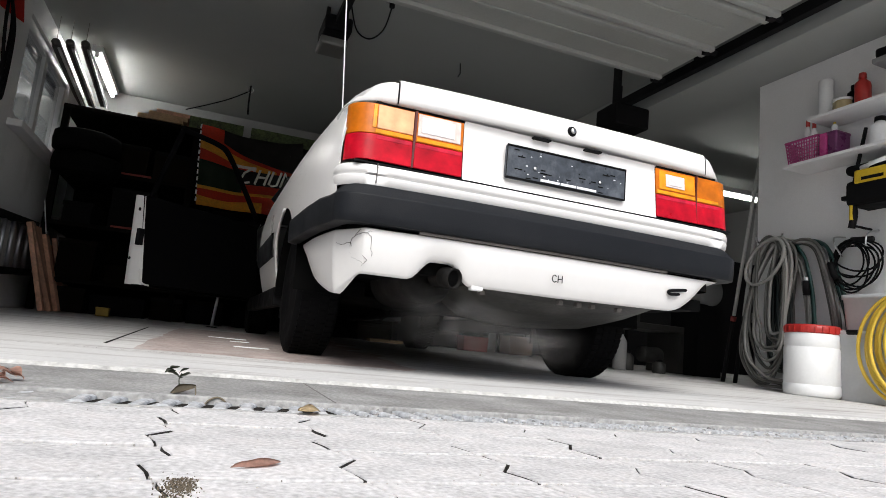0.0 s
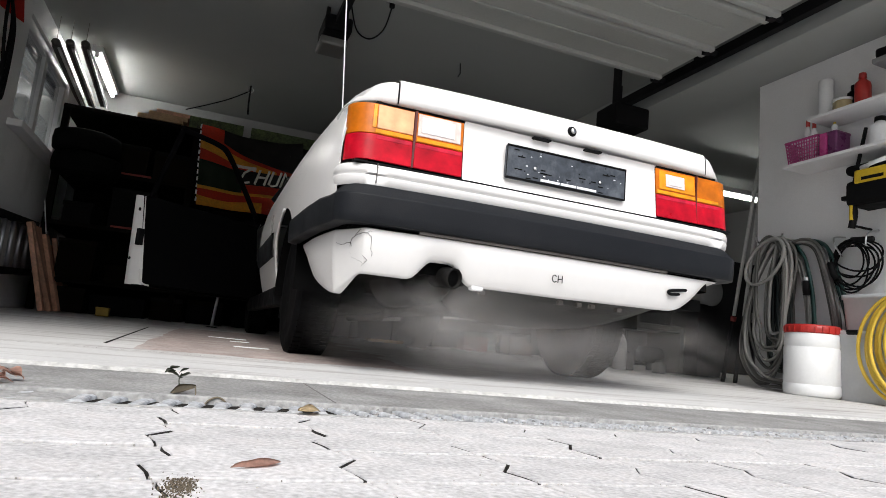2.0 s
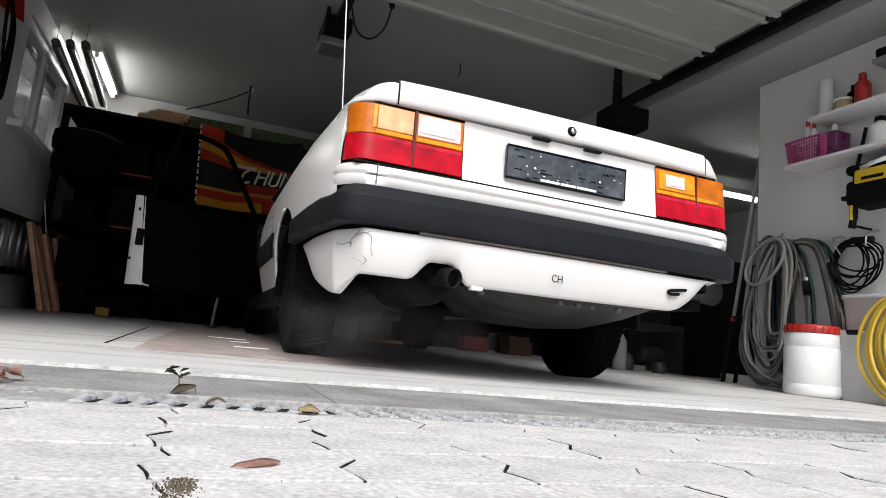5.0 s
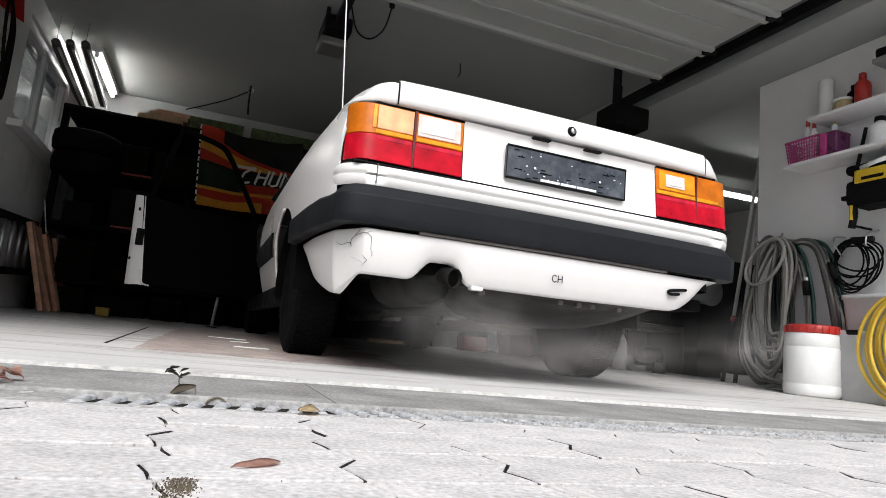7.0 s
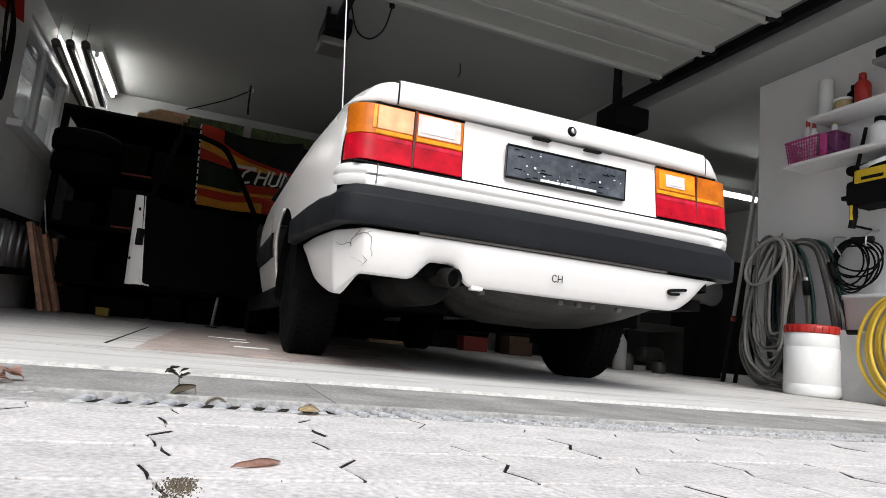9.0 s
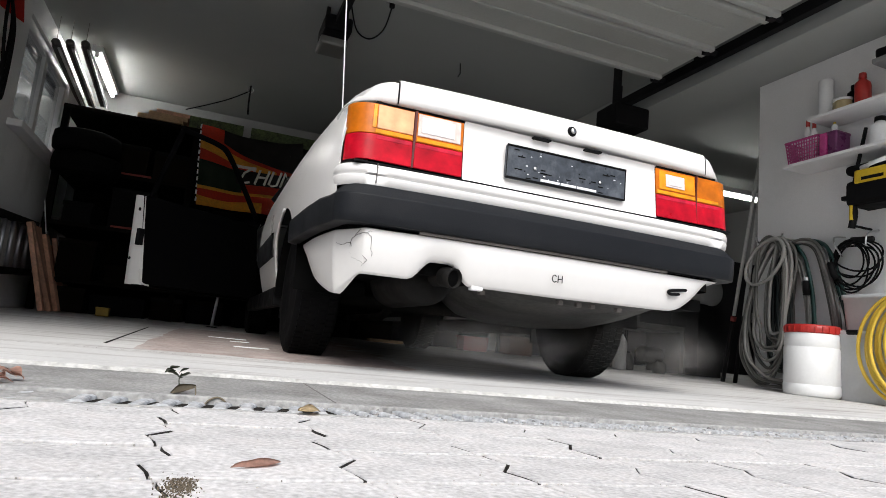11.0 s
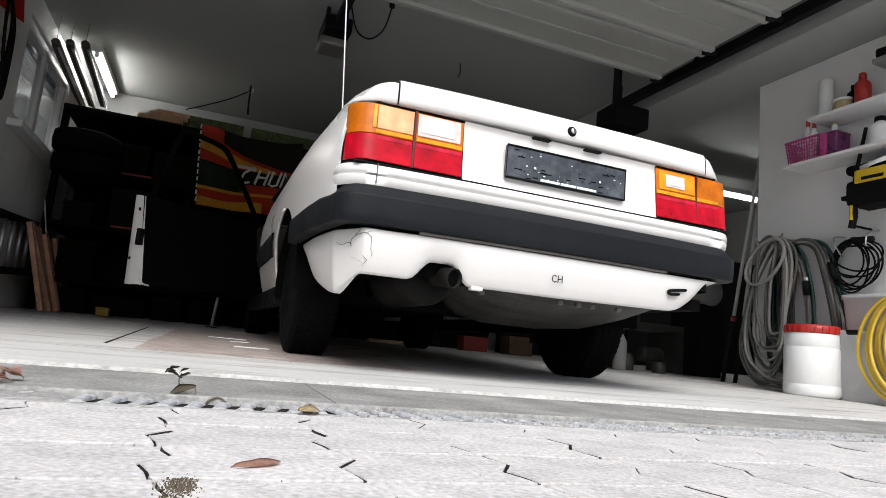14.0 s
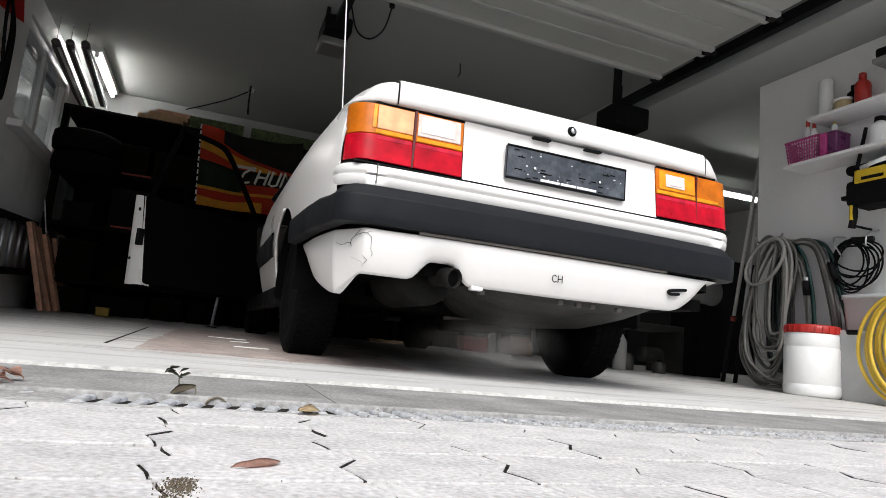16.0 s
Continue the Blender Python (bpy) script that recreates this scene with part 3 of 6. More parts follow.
    for pts in (((0.62, 0.452), (0.55, 0.43), (0.50, 0.41), (0.56, 0.385), (0.62, 0.372)), ((0.50, 0.41), (0.38, 0.402), (0.30, 0.412)), ((0.62, 0.372), (0.72, 0.36), (0.80, 0.348), (0.70, 0.338), (0.69, 0.33)), ((0.72, 0.44), (0.84, 0.425), (0.86, 0.405), (0.87, 0.385), (0.92, 0.375), (0.90, 0.362)), ((0.50, 0.41), (0.50, 0.375), (0.56, 0.355), (0.68, 0.345)), ((0.55, 0.43), (0.70, 0.44), (0.85, 0.445))):
        bm = tube([on_corner(p.x, p.y + random.uniform(-0.003, 0.003)) for p in smooth_line([(a, b, 0) for a, b in pts], 4)], 0.0009, 4)
        part("paint_crack", bm, M_SEAM, car)
    def letter(strokes, x0):
        for st in strokes:
            part("letter_stroke", tube([(x0 + a, -0.0335, 0.360 + b) for a, b in st], 0.0018, 5), M_TRIM, car)
    letter([[(0.017, 0.022), (0.010, 0.026), (0.003, 0.022), (0.0, 0.013), (0.003, 0.004), (0.010, 0.0), (0.017, 0.004)]], -0.050)
    letter([[(0.0, 0.0), (0.0, 0.026)], [(0.017, 0.0), (0.017, 0.026)], [(0.0, 0.013), (0.017, 0.013)]], -0.026)
    # antenna
    part("antenna", tube([(-0.752, 0.60, 1.0), (-0.800, 0.60, 1.58)], 0.0042, 6, None, False, 0.0032), M_STEEL, car, "thin steel rod antenna")
    # wheels
    tyre_p = [(0.20, -0.085), (0.235, -0.092), (0.275, -0.094), (0.298, -0.084), (0.307, -0.070), (0.309, 0.0), (0.307, 0.070), (0.298, 0.084), (0.275, 0.094), (0.235, 0.092), (0.20, 0.085)]
    for x, y, up in ((-0.735, 1.0, 0), (0.735, 1.0, 0), (-0.735, 3.69, 0.043), (0.735, 3.69, 0.043)):
        wheel = part("wheel", lathe([(0.0, -0.05), (0.15, -0.045), (0.195, -0.08), (0.20, -0.08), (0.20, 0.08), (0.195, 0.08), (0.15, 0.05), (0.0, 0.05)], 28, None, (x, y, 0.307 + up), "x"), M_DARK, car, "", True)
        tyre = part("tyre", lathe(tyre_p, 48, None, (x, y, 0.307 + up), "x"), M_RUBBER, wheel, "worn black tyre", True)
        bm = bmesh.new()
        for k in range(64):
            for j, off in enumerate((-0.06, -0.02, 0.02, 0.06)):
                a = math.tau * (k + 0.5 * (j % 2)) / 64
                m = Matrix.Translation((x + off, y, 0.307 + up)) @ Matrix.Rotation(a, 4, "X") @ Matrix.Translation((0, 0, 0.305))
                box(-0.017, 0.017, -0.0105, 0.0105, 0, 0.006, bm, m)
        part("tread", bm, M_RUBBER, tyre)
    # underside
    # underside; the floor pan's near-black colour holds its shade
    pan = part("floor_pan", box(-0.70, 0.70, 0.05, 4.7, 0.335, 0.38), M_SOOT_SHADE, car, "underside, near-black to hold its deep shade")
    rows = []
    for y, z, w in ((0.06, 0.33, 0.44), (0.10, 0.30, 0.46), (0.20, 0.275, 0.48), (0.40, 0.235, 0.49), (0.52, 0.212, 0.47), (0.60, 0.215, 0.44), (0.66, 0.34, 0.42)):
        rows.append([(0.20 + w * u, y, z + 0.04 * max(0, u) + 0.10 * abs(u) ** 6) for u in (-1, -0.93, -0.8, -0.5, 0, 0.5, 0.8, 0.93, 1)])
    part("spare_wheel_well", grid_faces(bmesh.new(), rows), M_PAN, car, "dusty grey spare wheel well", True)
    part("rear_axle", tube([(-0.66, 1.0, 0.28), (0.66, 1.0, 0.28)], 0.035, 10), M_UNDER, car, "", True)
    for sg in (-1, 1):
        part("trailing_arm", tube([(sg * 0.6, 1.0, 0.28), (sg * 0.55, 1.5, 0.33)], 0.03, 8), M_UNDER, car, "", True)
        part("mud_flap", box(*sorted((sg * 0.66, sg * 0.82)), 1.36, 1.375, 0.16, 0.45), M_TRIM, car)
    # exhaust
    muffler = part("muffler", lathe([(0.0, -0.002), (0.08, 0.0), (0.098, 0.012), (0.104, 0.03), (0.104, 0.42), (0.095, 0.45), (0.0, 0.452)], 28, None, (-0.462, 0.12, 0.338), "y"), M_MUFF, car, "sooty steel muffler", True)
    tail = part("tailpipe", tube(smooth_line([(-0.44, 0.30, 0.338), (-0.435, 0.15, 0.338), (-0.43, 0.07, 0.335), (-0.425, 0.045, 0.332)], 5), 0.034, 18), M_MUFF, car, "sooty steel tailpipe", True)
    sleeve = lathe([(0.0, 0.055), (0.034, 0.055), (0.036, 0.0), (0.034, -0.003), (0.030, 0.0), (0.029, 0.045), (0.0, 0.046)], 22)
    bmesh.ops.transform(sleeve, matrix=Matrix.Translation((-0.414, -0.008, 0.327)) @ Euler((radians(-82), 0, radians(24))).to_matrix().to_4x4(), verts=sleeve.verts)
    part("pipe_end", sleeve, M_MUFF, tail, "", True)
    hole = lathe([(0.0, 0.010), (0.0295, 0.010), (0.0295, 0.014), (0.0, 0.014)], 18)
    bmesh.ops.transform(hole, matrix=Matrix.Translation((-0.414, -0.008, 0.327)) @ Euler((radians(-82), 0, radians(24))).to_matrix().to_4x4(), verts=hole.verts)
    part("pipe_mouth", hole, M_SOOT_SHADE, tail)
    part("exhaust_pipe", tube(smooth_line([(-0.50, 0.58, 0.335), (-0.45, 0.8, 0.30), (-0.3, 1.2, 0.30), (-0.1, 2.0, 0.25), (0.0, 3.4, 0.25)], 6), 0.026, 10), M_MUFF, car, "", True)
    part("towing_eye", tube(smooth_line([(0.565, -0.016, 0.404), (0.50, -0.022, 0.396), (0.475, -0.022, 0.389), (0.49, -0.020, 0.380), (0.53, -0.018, 0.384)], 4), 0.006, 6), M_TRIM, car, "dark slot for the towing eye")
    for x in (-0.30, 0.02, 0.10, 0.16, 0.28):
        part("clip", box(x, x + 0.022, 0.03, 0.05, 0.288, 0.305), M_SEAM, car, "", False, 0.003)
    part("bracket", box(-0.345, -0.30, 0.0, 0.03, 0.298, 0.318), M_WALL, car, "", False, 0.004)
    # cabin
    cab = part("roof", grid_faces(bmesh.new(), [[(s * w, y, z - (0.03 if abs(s) == 1 else 0)) for s in (-1, -0.9, -0.4, 0.4, 0.9, 1)] for y, w, z in ((1.52, 0.52, 1.385), (1.9, 0.57, 1.415), (2.5, 0.58, 1.42), (3.0, 0.55, 1.39))]), M_PAINT, car, "", True)
    glass = mat("dark_window_glass", (0.02, 0.022, 0.022), 0.04, 0, 0.02)
    part("rear_window", grid_faces(bmesh.new(), [[(-0.66, 0.82, 1.02), (0.66, 0.82, 1.02)], [(-0.51, 1.53, 1.38), (0.51, 1.53, 1.38)]]), glass, car)
    part("windscreen", grid_faces(bmesh.new(), [[(-0.70, 3.68, 0.99), (0.70, 3.68, 0.99)], [(-0.54, 3.0, 1.385), (0.54, 3.0, 1.385)]]), glass, car)
    for sg in (-1, 1):
        part("rear_side_window", slab([(1.05, 1.0), (2.22, 0.955), (2.22, 1.36), (1.55, 1.35)], 0.004, Matrix(((0, 0, -sg * 0.53, sg * 1.33), (1, 0, 0, 0), (0, 0, 1, 0), (0, 0, 0, 1)))), glass, car)
        part("pillar", tube([(sg * 0.72, 0.9, 1.0), (sg * 0.60, 1.25, 1.2), (sg * 0.50, 1.56, 1.36)], 0.04, 8), M_PAINT, car, "", True)
        part("pillar", tube([(sg * 0.845, 2.24, 0.93), (sg * 0.58, 2.26, 1.39)], 0.03, 8), M_TRIM, car, "", True)
        part("pillar", tube([(sg * 0.76, 3.66, 0.98), (sg * 0.55, 3.0, 1.385)], 0.03, 8), M_PAINT, car, "", True)
    # the open front door on the driver's side
    door = part("front_door", bmesh.new(), M_BLACK, car, "open front door with white painted edge and black lining")
    door.matrix_world = pose(-0.87, 3.28, 0, 0, 0, -50)
    def door_x(k):
        return -0.015 - 0.004 * k
    # door space: y runs back along the door (negative), x outwards
    rows = []
    for u in (0.0, 0.3, 0.6, 0.9, 1.06):
        rows.append([(door_x(k), -u, 0.30 + 0.60 * k / 8) for k in range(9)])
    part("outer_skin", grid_faces(bmesh.new(), rows), M_PAINT, door, "", True)
    edge = []
    for k in range(9):
        z = 0.30 + 0.60 * k / 8
        xo = door_x(k)
        w = 0.118 - 0.076 * (k / 8)
        edge.append([(xo, -1.06, z), (xo + 0.012, -1.066, z), (xo + w * 0.55, -1.062, z), (xo + w * 0.62, -1.052, z), (xo + w, -1.045, z), (xo + w + 0.006, -1.02, z)])
    ed = part("shut_face", grid_faces(bmesh.new(), edge), M_PAINT, door, "white door edge with a black latch", True)
    part("lower_corner", tube(smooth_line([(door_x(0) + 0.108, -1.045, 0.40), (door_x(0) + 0.116, -1.04, 0.34), (door_x(0) + 0.130, -1.02, 0.308), (door_x(0) + 0.146, -0.985, 0.300)], 5), 0.006, 6), M_PAINT, ed, "rounded white lower corner", True)
    part("latch", box(0.03, 0.065, -1.068, -1.03, 0.56, 0.67), M_BLACK, ed, "", False, 0.004)
    for z in (0.47, 0.80):
        part("stop_hole", lathe([(0.0, -0.003), (0.011, -0.003), (0.012, 0.002), (0.0, 0.003)], 12, None, (0.0 if z < 0.6 else 0.022, -1.064, z), "y"), M_TRIM, ed)
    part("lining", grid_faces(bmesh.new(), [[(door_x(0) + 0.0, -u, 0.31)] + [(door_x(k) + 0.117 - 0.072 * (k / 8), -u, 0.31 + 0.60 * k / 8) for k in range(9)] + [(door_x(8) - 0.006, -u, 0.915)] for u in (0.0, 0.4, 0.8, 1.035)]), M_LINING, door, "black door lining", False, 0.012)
    # lower edge and frame share the lining's near-black, which paints their shade
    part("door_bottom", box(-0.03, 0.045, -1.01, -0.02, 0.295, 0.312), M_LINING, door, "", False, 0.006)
    fr = smooth_line([(0.03, -0.03, 0.93), (0.10, -0.28, 1.14), (0.17, -0.52, 1.32), (0.20, -0.66, 1.365), (0.21, -0.98, 1.37)], 6)
    part("window_frame", tube(fr, 0.02, 8), M_LINING, door, "black window frame", True)
    part("window_frame", tube([(0.21, -0.97, 1.37), (0.03, -1.0, 0.9)], 0.018, 8), M_LINING, door, "", True)
    return car


car = build_car()


# ---- paving, drain and what lies on the ground ----
PAVE_Z = -0.036


STONE_L, STONE_W = 0.20, 0.158


def stone_mesh(half):
    """One interlocking paver with keyed ends, nearly straight sides and a worn chamfer; its long side runs in x."""
    L, Wd, gap = STONE_L, STONE_W, 0.0036
    n = 8
    end = [(0.0, 0.0), (0.18, -0.004), (0.38, -0.014), (0.66, 0.014), (0.84, 0.004), (1.0, 0.0)]
    def edge_y(x):
        return 0.002 * math.sin(math.tau * x / L + 0.6)
    def edge_x(y):
        return lerp_table(end, y / Wd)
    ks = [0.0, 0.18, 0.38, 0.47, 0.57, 0.66, 0.84]
    out = []
    for i in range(n):
        x = L * i / n
        out.append((x, edge_y(x)))
    for k in ks:
        out.append((L + edge_x(Wd * k), Wd * k + edge_y(L)))
    for i in range(n):
        x = L * (1 - i / n)
        out.append((x, Wd + edge_y(x)))
    for k in reversed(ks[1:] + [1.0]):
        out.append((edge_x(Wd * k), Wd * k + edge_y(0)))
    cx, cy = L / 2, Wd / 2
    def inset(d):
        res = []
        k = len(out)
        for i in range(k):
            a, p, b = Vector(out[i - 1]), Vector(out[i]), Vector(out[(i + 1) % k])
            d1, d2 = (p - a), (b - p)
            nrm = Vector((-(d1.y + d2.y), d1.x + d2.x))
            nrm = nrm.normalized() if nrm.length > 1e-6 else Vector((cx, cy)) - p
            res.append((p.x + nrm.x * d - cx, p.y + nrm.y * d - cy))
        return res
    bm = bmesh.new()
    rows = []
    for d, z in ((gap / 2, -0.05), (gap / 2, -0.0016), (gap / 2 + 0.0005, -0.0004), (gap / 2 + 0.0015, 0.0)):
        rows.append([(x, y, z + 0.0006 * math.sin(31 * x + half * 2) * math.cos(45 * y + half)) for x, y in inset(d)])
    vs = [[bm.verts.new(p) for p in r] for r in rows]
    for a, b in zip(vs, vs[1:]):
        for i in range(len(a)):
            j = (i + 1) % len(a)
            bm.faces.new((a[i], a[j], b[j], b[i]))
    bm.faces.new(vs[-1])
    bmesh.ops.recalc_face_normals(bm, faces=bm.faces)
    me = bpy.data.meshes.new("paver")
    bm.to_mesh(me)
    bm.free()
    return me


def build_paving():
    paving = thing("pavement", "grey interlocking concrete pavers before the garage", "pavement", 0, 0, 0, kind="structure")
    meshes = [stone_mesh(k) for k in range(3)]
    for me in meshes:
        me.materials.append(M_PAVE)
        me.materials.append(M_JOINT)
        for f in me.polygons:
            f.material_index = 1 if abs(f.normal.z) < 0.3 and abs(f.normal.x) > 0.5 else 0
    random.seed(21)
    rest_v, rest_f, rest_m = [], [], []
    near = 0
    for j in range(-44, 1):
        for i in range(-30, 31):
            x = -0.915 + i * STONE_L + 0.004 * math.sin(j * 1.7)
            y = -0.928 + j * STONE_W
            z = PAVE_Z + random.uniform(-0.0016, 0.0014) + 0.004 * min(0, y + 1)
            tilt = Euler((random.uniform(-0.007, 0.007), random.uniform(-0.005, 0.005), 0)).to_matrix().to_4x4()
            m = Matrix.Translation((x + random.uniform(-0.0015, 0.0015), y, z)) @ Matrix.Rotation(random.uniform(-0.008, 0.008), 4, "Z") @ tilt
            me = meshes[random.randrange(3)]
            if -1.85 < y and -1.9 < x < 1.75 and near < 300:
                ob = new("paver", me)
                ob.parent = paving
                ob.matrix_basis = m
                near += 1
            else:
                base = len(rest_v)
                rest_v += [m @ v.co for v in me.vertices]
                rest_f += [[base + k for k in p.vertices] for p in me.polygons]
                rest_m += [p.material_index for p in me.polygons]
    me = bpy.data.meshes.new("paver_field")
    me.from_pydata(rest_v, [], rest_f)
    me.materials.append(M_PAVE2)
    me.materials.append(M_JOINT)
    me.polygons.foreach_set("material_index", rest_m)
    ob = tagged(new("paver_field", me), "grey concrete pavers of the forecourt", "", "", "stuff")
    ob.parent = paving
    structure("joint_fill", grid_faces(bmesh.new(), [[(x, y, PAVE_Z - 0.012 + 0.004 * min(0, y + 1)) for x in (-6, 6)] for y in (-7.6, -1.0, -0.848)]), M_JOINT, "dark soil filling the paver joints")
    # sand and grit in the joints
    bm = bmesh.new()
    for k in range(1400):
        x, y = random.uniform(-1.9, 1.7), random.uniform(-1.8, -0.86)
        j = round((y + 1.007) / STONE_W)
        if random.random() < 0.75:
            y = -1.007 + j * STONE_W + random.gauss(0, 0.005)
        s = random.uniform(0.0003, 0.0010)
        box(-s, s, -s, s, -s * 0.5, s * 0.8, bm, Matrix.Translation((x, y, PAVE_Z - 0.0008 + 0.004 * min(0, y + 1))) @ Euler((random.random() * 3, random.random() * 3, random.random() * 3)).to_matrix().to_4x4())
    part("grit", bm, mat("light_grit", (0.45, 0.42, 0.38), 0.9, island=0.5), paving, "scattered pale grit")["kind"] = "stuff"


def build_drain():
    drain = thing("drain_channel", "galvanised drain channel grating filled with dirt", "drain", 0, 0, 0)
    z = -0.034
    part("channel", box(-3.0, 3.2, -0.845, -0.735, -0.16, -0.13), M_SOOT_SHADE, drain, "channel bottom, near-black for its shade")
    # fill just under the bars, near-black so the holes look shaded
    part("hole_shade_fill", grid_faces(bmesh.new(), [[(x, y, -0.0405 + 0.003 * noise.noise((x * 30, y * 30, 0))) for y in (-0.842, -0.81, -0.79, -0.77, -0.738)] for x in (-2.6 + 0.02 * i for i in range(260))]), M_HOLE_DARK, drain, "near-black fill that paints the shade in the grate holes")
    for y in (-0.838, -0.742):
        part("rail", box(-3.0, 3.2, y - 0.007, y + 0.007, -0.16, z - 0.0015 if y < -0.8 else -0.0262), M_KERB, drain, "", False, 0.002)
    part("grit_cover", grid_faces(bmesh.new(), [[(x, y, -0.0325 - (0.010 if y < -0.85 else 0.0) + 0.002 * noise.noise((x * 40, y * 40, 2)) - 0.008 * max(0, (x + 1.39) / 0.04)) for y in (-0.862, -0.83, -0.81, -0.79, -0.77, -0.75, -0.735)] for x in (-2.6 + 0.02 * i for i in range(63))]), M_STRIP, drain, "pale grit covering the grating")
    random.seed(5)
    me = None
    for i in range(120):
        x = -2.6 + i * 0.043
        if me is None:
            bm = bmesh.new()
            rows = []
            for k in range(7):
                u = k / 6
                yy = -0.045 + 0.09 * u
                lift = 0.0015 * math.sin(math.pi * u)
                w = 0.0165 - 0.0065 * math.sin(math.pi * u)
                c = 0.012 * (u - 0.5)
                rows.append([(c - w, yy, -0.016), (c - w, yy, -0.003 + lift), (c - w * 0.5, yy, lift), (c + w * 0.5, yy, lift), (c + w, yy, -0.003 + lift), (c + w, yy, -0.016)])
            b = part("grate_bar", grid_faces(bm, rows, True, True), M_GALV, drain, "", True)
            me = b.data
        else:
            b = new("grate_bar", me)
            b.parent = drain
        b.matrix_basis = pose(x, -0.79, z + random.uniform(-0.002, 0.001), 0, random.uniform(-4, 4) + (9 if x > -0.95 else 0), random.uniform(-4, 4) + (14 if x > -0.95 else 0))
    bm = bmesh.new()
    for k in range(1500):
        x = -0.98 + 2.9 * random.random() ** 0.8
        y = -0.79 + random.uniform(-0.05, 0.05)
        s = random.uniform(0.0012, 0.0034)
        zz = random.uniform(-0.058, -0.046) if x < -0.9 else random.uniform(-0.044, -0.034)
        box(-s, s, -s, s, -s, s, bm, Matrix.Translation((x, y, zz)) @ Euler((random.random() * 3, random.random() * 3, random.random() * 3)).to_matrix().to_4x4())
    part("debris", bm, mat("drain_grit", (0.36, 0.35, 0.34), 0.9, island=0.6), drain, "grey gravel and dirt")["kind"] = "stuff"


def leaf_mesh(length, width, curl, seed=0):
    bm = bmesh.new()
    rows = []
    for i in range(9):
        u = i / 8
        w = width * math.sin(math.pi * (0.04 + 0.92 * u)) ** 0.8 * (1 + 0.15 * math.sin(9 * u + seed))
        zc = curl * math.sin(math.pi * u) + min(0.004, 0.4 * curl) * math.sin(7 * u + seed)
        rows.append([(length * (u - 0.5), -w, zc + 0.25 * w), (length * (u - 0.5), -w * 0.5, zc), (length * (u - 0.5), 0, zc - 0.15 * w), (length * (u - 0.5), w * 0.5, zc), (length * (u - 0.5), w, zc + 0.3 * w)])
    grid_faces(bm, rows)
    ext = bmesh.ops.solidify(bm, geom=bm.faces[:], thickness=0.0008)
    return bm


def build_ground_bits():
    red = mat("dry_reddish_leaf", (0.46, 0.27, 0.21), 0.6, 0, 0.35, 30, 0.3, 120)
    tan = mat("dry_tan_leaf", (0.52, 0.40, 0.24), 0.6, 0, 0.3, 30, 0.3, 120)
    brown = mat("dry_grey_leaf", (0.13, 0.105, 0.07), 0.7, 0, 0.3, 30, 0.3, 120)
    green = mat("weed_leaf", (0.05, 0.055, 0.035), 0.55, 0, 0.3, 30)
    def leaf(name, label, mt, x, y, z, L, w, curl, rz, rx=0, ry=0, seed=0):
        ob = part(name, leaf_mesh(L, w, curl, seed), mt, None, label, True)
        ob.matrix_world = pose(x, y, z, rx, ry, rz)
        tagged(ob, "", "leaf", "fallen leaves")
    leaf("dry_leaf", "flat reddish dry leaf on the pavers", red, -1.117, -1.268, -0.0355, 0.056, 0.0095, 0.001, 24, 10, -3, 1)
    leaf("dry_leaf", "pale tan dry leaf beside the drain", tan, -0.995, -0.845, -0.031, 0.040, 0.016, 0.003, 10, 10, 0, 2)
    random.seed(31)
    for k in range(9):
        leaf("dry_leaf", "crumpled reddish dry leaf in a small heap", red, random.uniform(-1.525, -1.472), random.uniform(-0.72, -0.66), -0.026 + 0.0018 * k, random.uniform(0.026, 0.040), random.uniform(0.006, 0.010), 0.005, random.uniform(0, 180), random.uniform(-25, 25), random.uniform(-15, 15), 3 + k)
    leaf("dry_leaf", "olive-brown leaf lying over the drain", brown, -1.203, -0.72, -0.019, 0.044, 0.0085, 0.003, 8, 48, -20, 5)
    stalk = part("leaf_stalk", tube(smooth_line([(-1.184, -0.722, -0.012), (-1.1815, -0.73, -0.025), (-1.183, -0.74, -0.048)], 5), 0.0013, 6), brown, None, "thin brown stalk standing in the drain", True)
    tagged(stalk, "", "stalk")
    arch = part("curled_stalk", tube(smooth_line([(-1.166, -0.755, -0.044), (-1.158, -0.752, -0.032), (-1.143, -0.75, -0.0265), (-1.129, -0.752, -0.034), (-1.122, -0.755, -0.045)], 5), 0.0018, 6), brown, None, "curled brown stalk over the drain bars", True)
    tagged(arch, "", "stalk")
    # weed in the drain
    weed = thing("weed", "small dark weed growing out of the drain", "plant", -1.213, -0.71, -0.036)
    weed.scale = (0.82, 0.82, 0.82)
    part("stem", tube(smooth_line([(0, 0, 0), (0.003, 0.002, 0.02), (0.0, 0.0, 0.042), (0.004, 0.0, 0.055)], 4), 0.0016, 6, None, False, 0.001), green, weed)
    for k, (dx, dz, rz, ry) in enumerate(((-0.013, 0.052, 15, 15), (0.012, 0.050, -10, -25), (-0.012, 0.064, 160, 20), (0.008, 0.060, 200, 30), (0.0, 0.045, 80, 10), (-0.02, 0.056, 20, -10))):
        ob = part("leaf", leaf_mesh(0.024, 0.0085, 0.002, k), green, weed, "", True)
        ob.matrix_basis = pose(dx, 0.002 * k - 0.004, dz, 20, ry, rz)
    # moss and dirt clump between pavers
    random.seed(3)
    bm = bmesh.new()
    for k in range(1500):
        x, y = random.gauss(-1.188, 0.0055) + 0.007 * math.sin(k), random.gauss(-1.345, 0.020)
        s = random.uniform(0.0003, 0.0007)
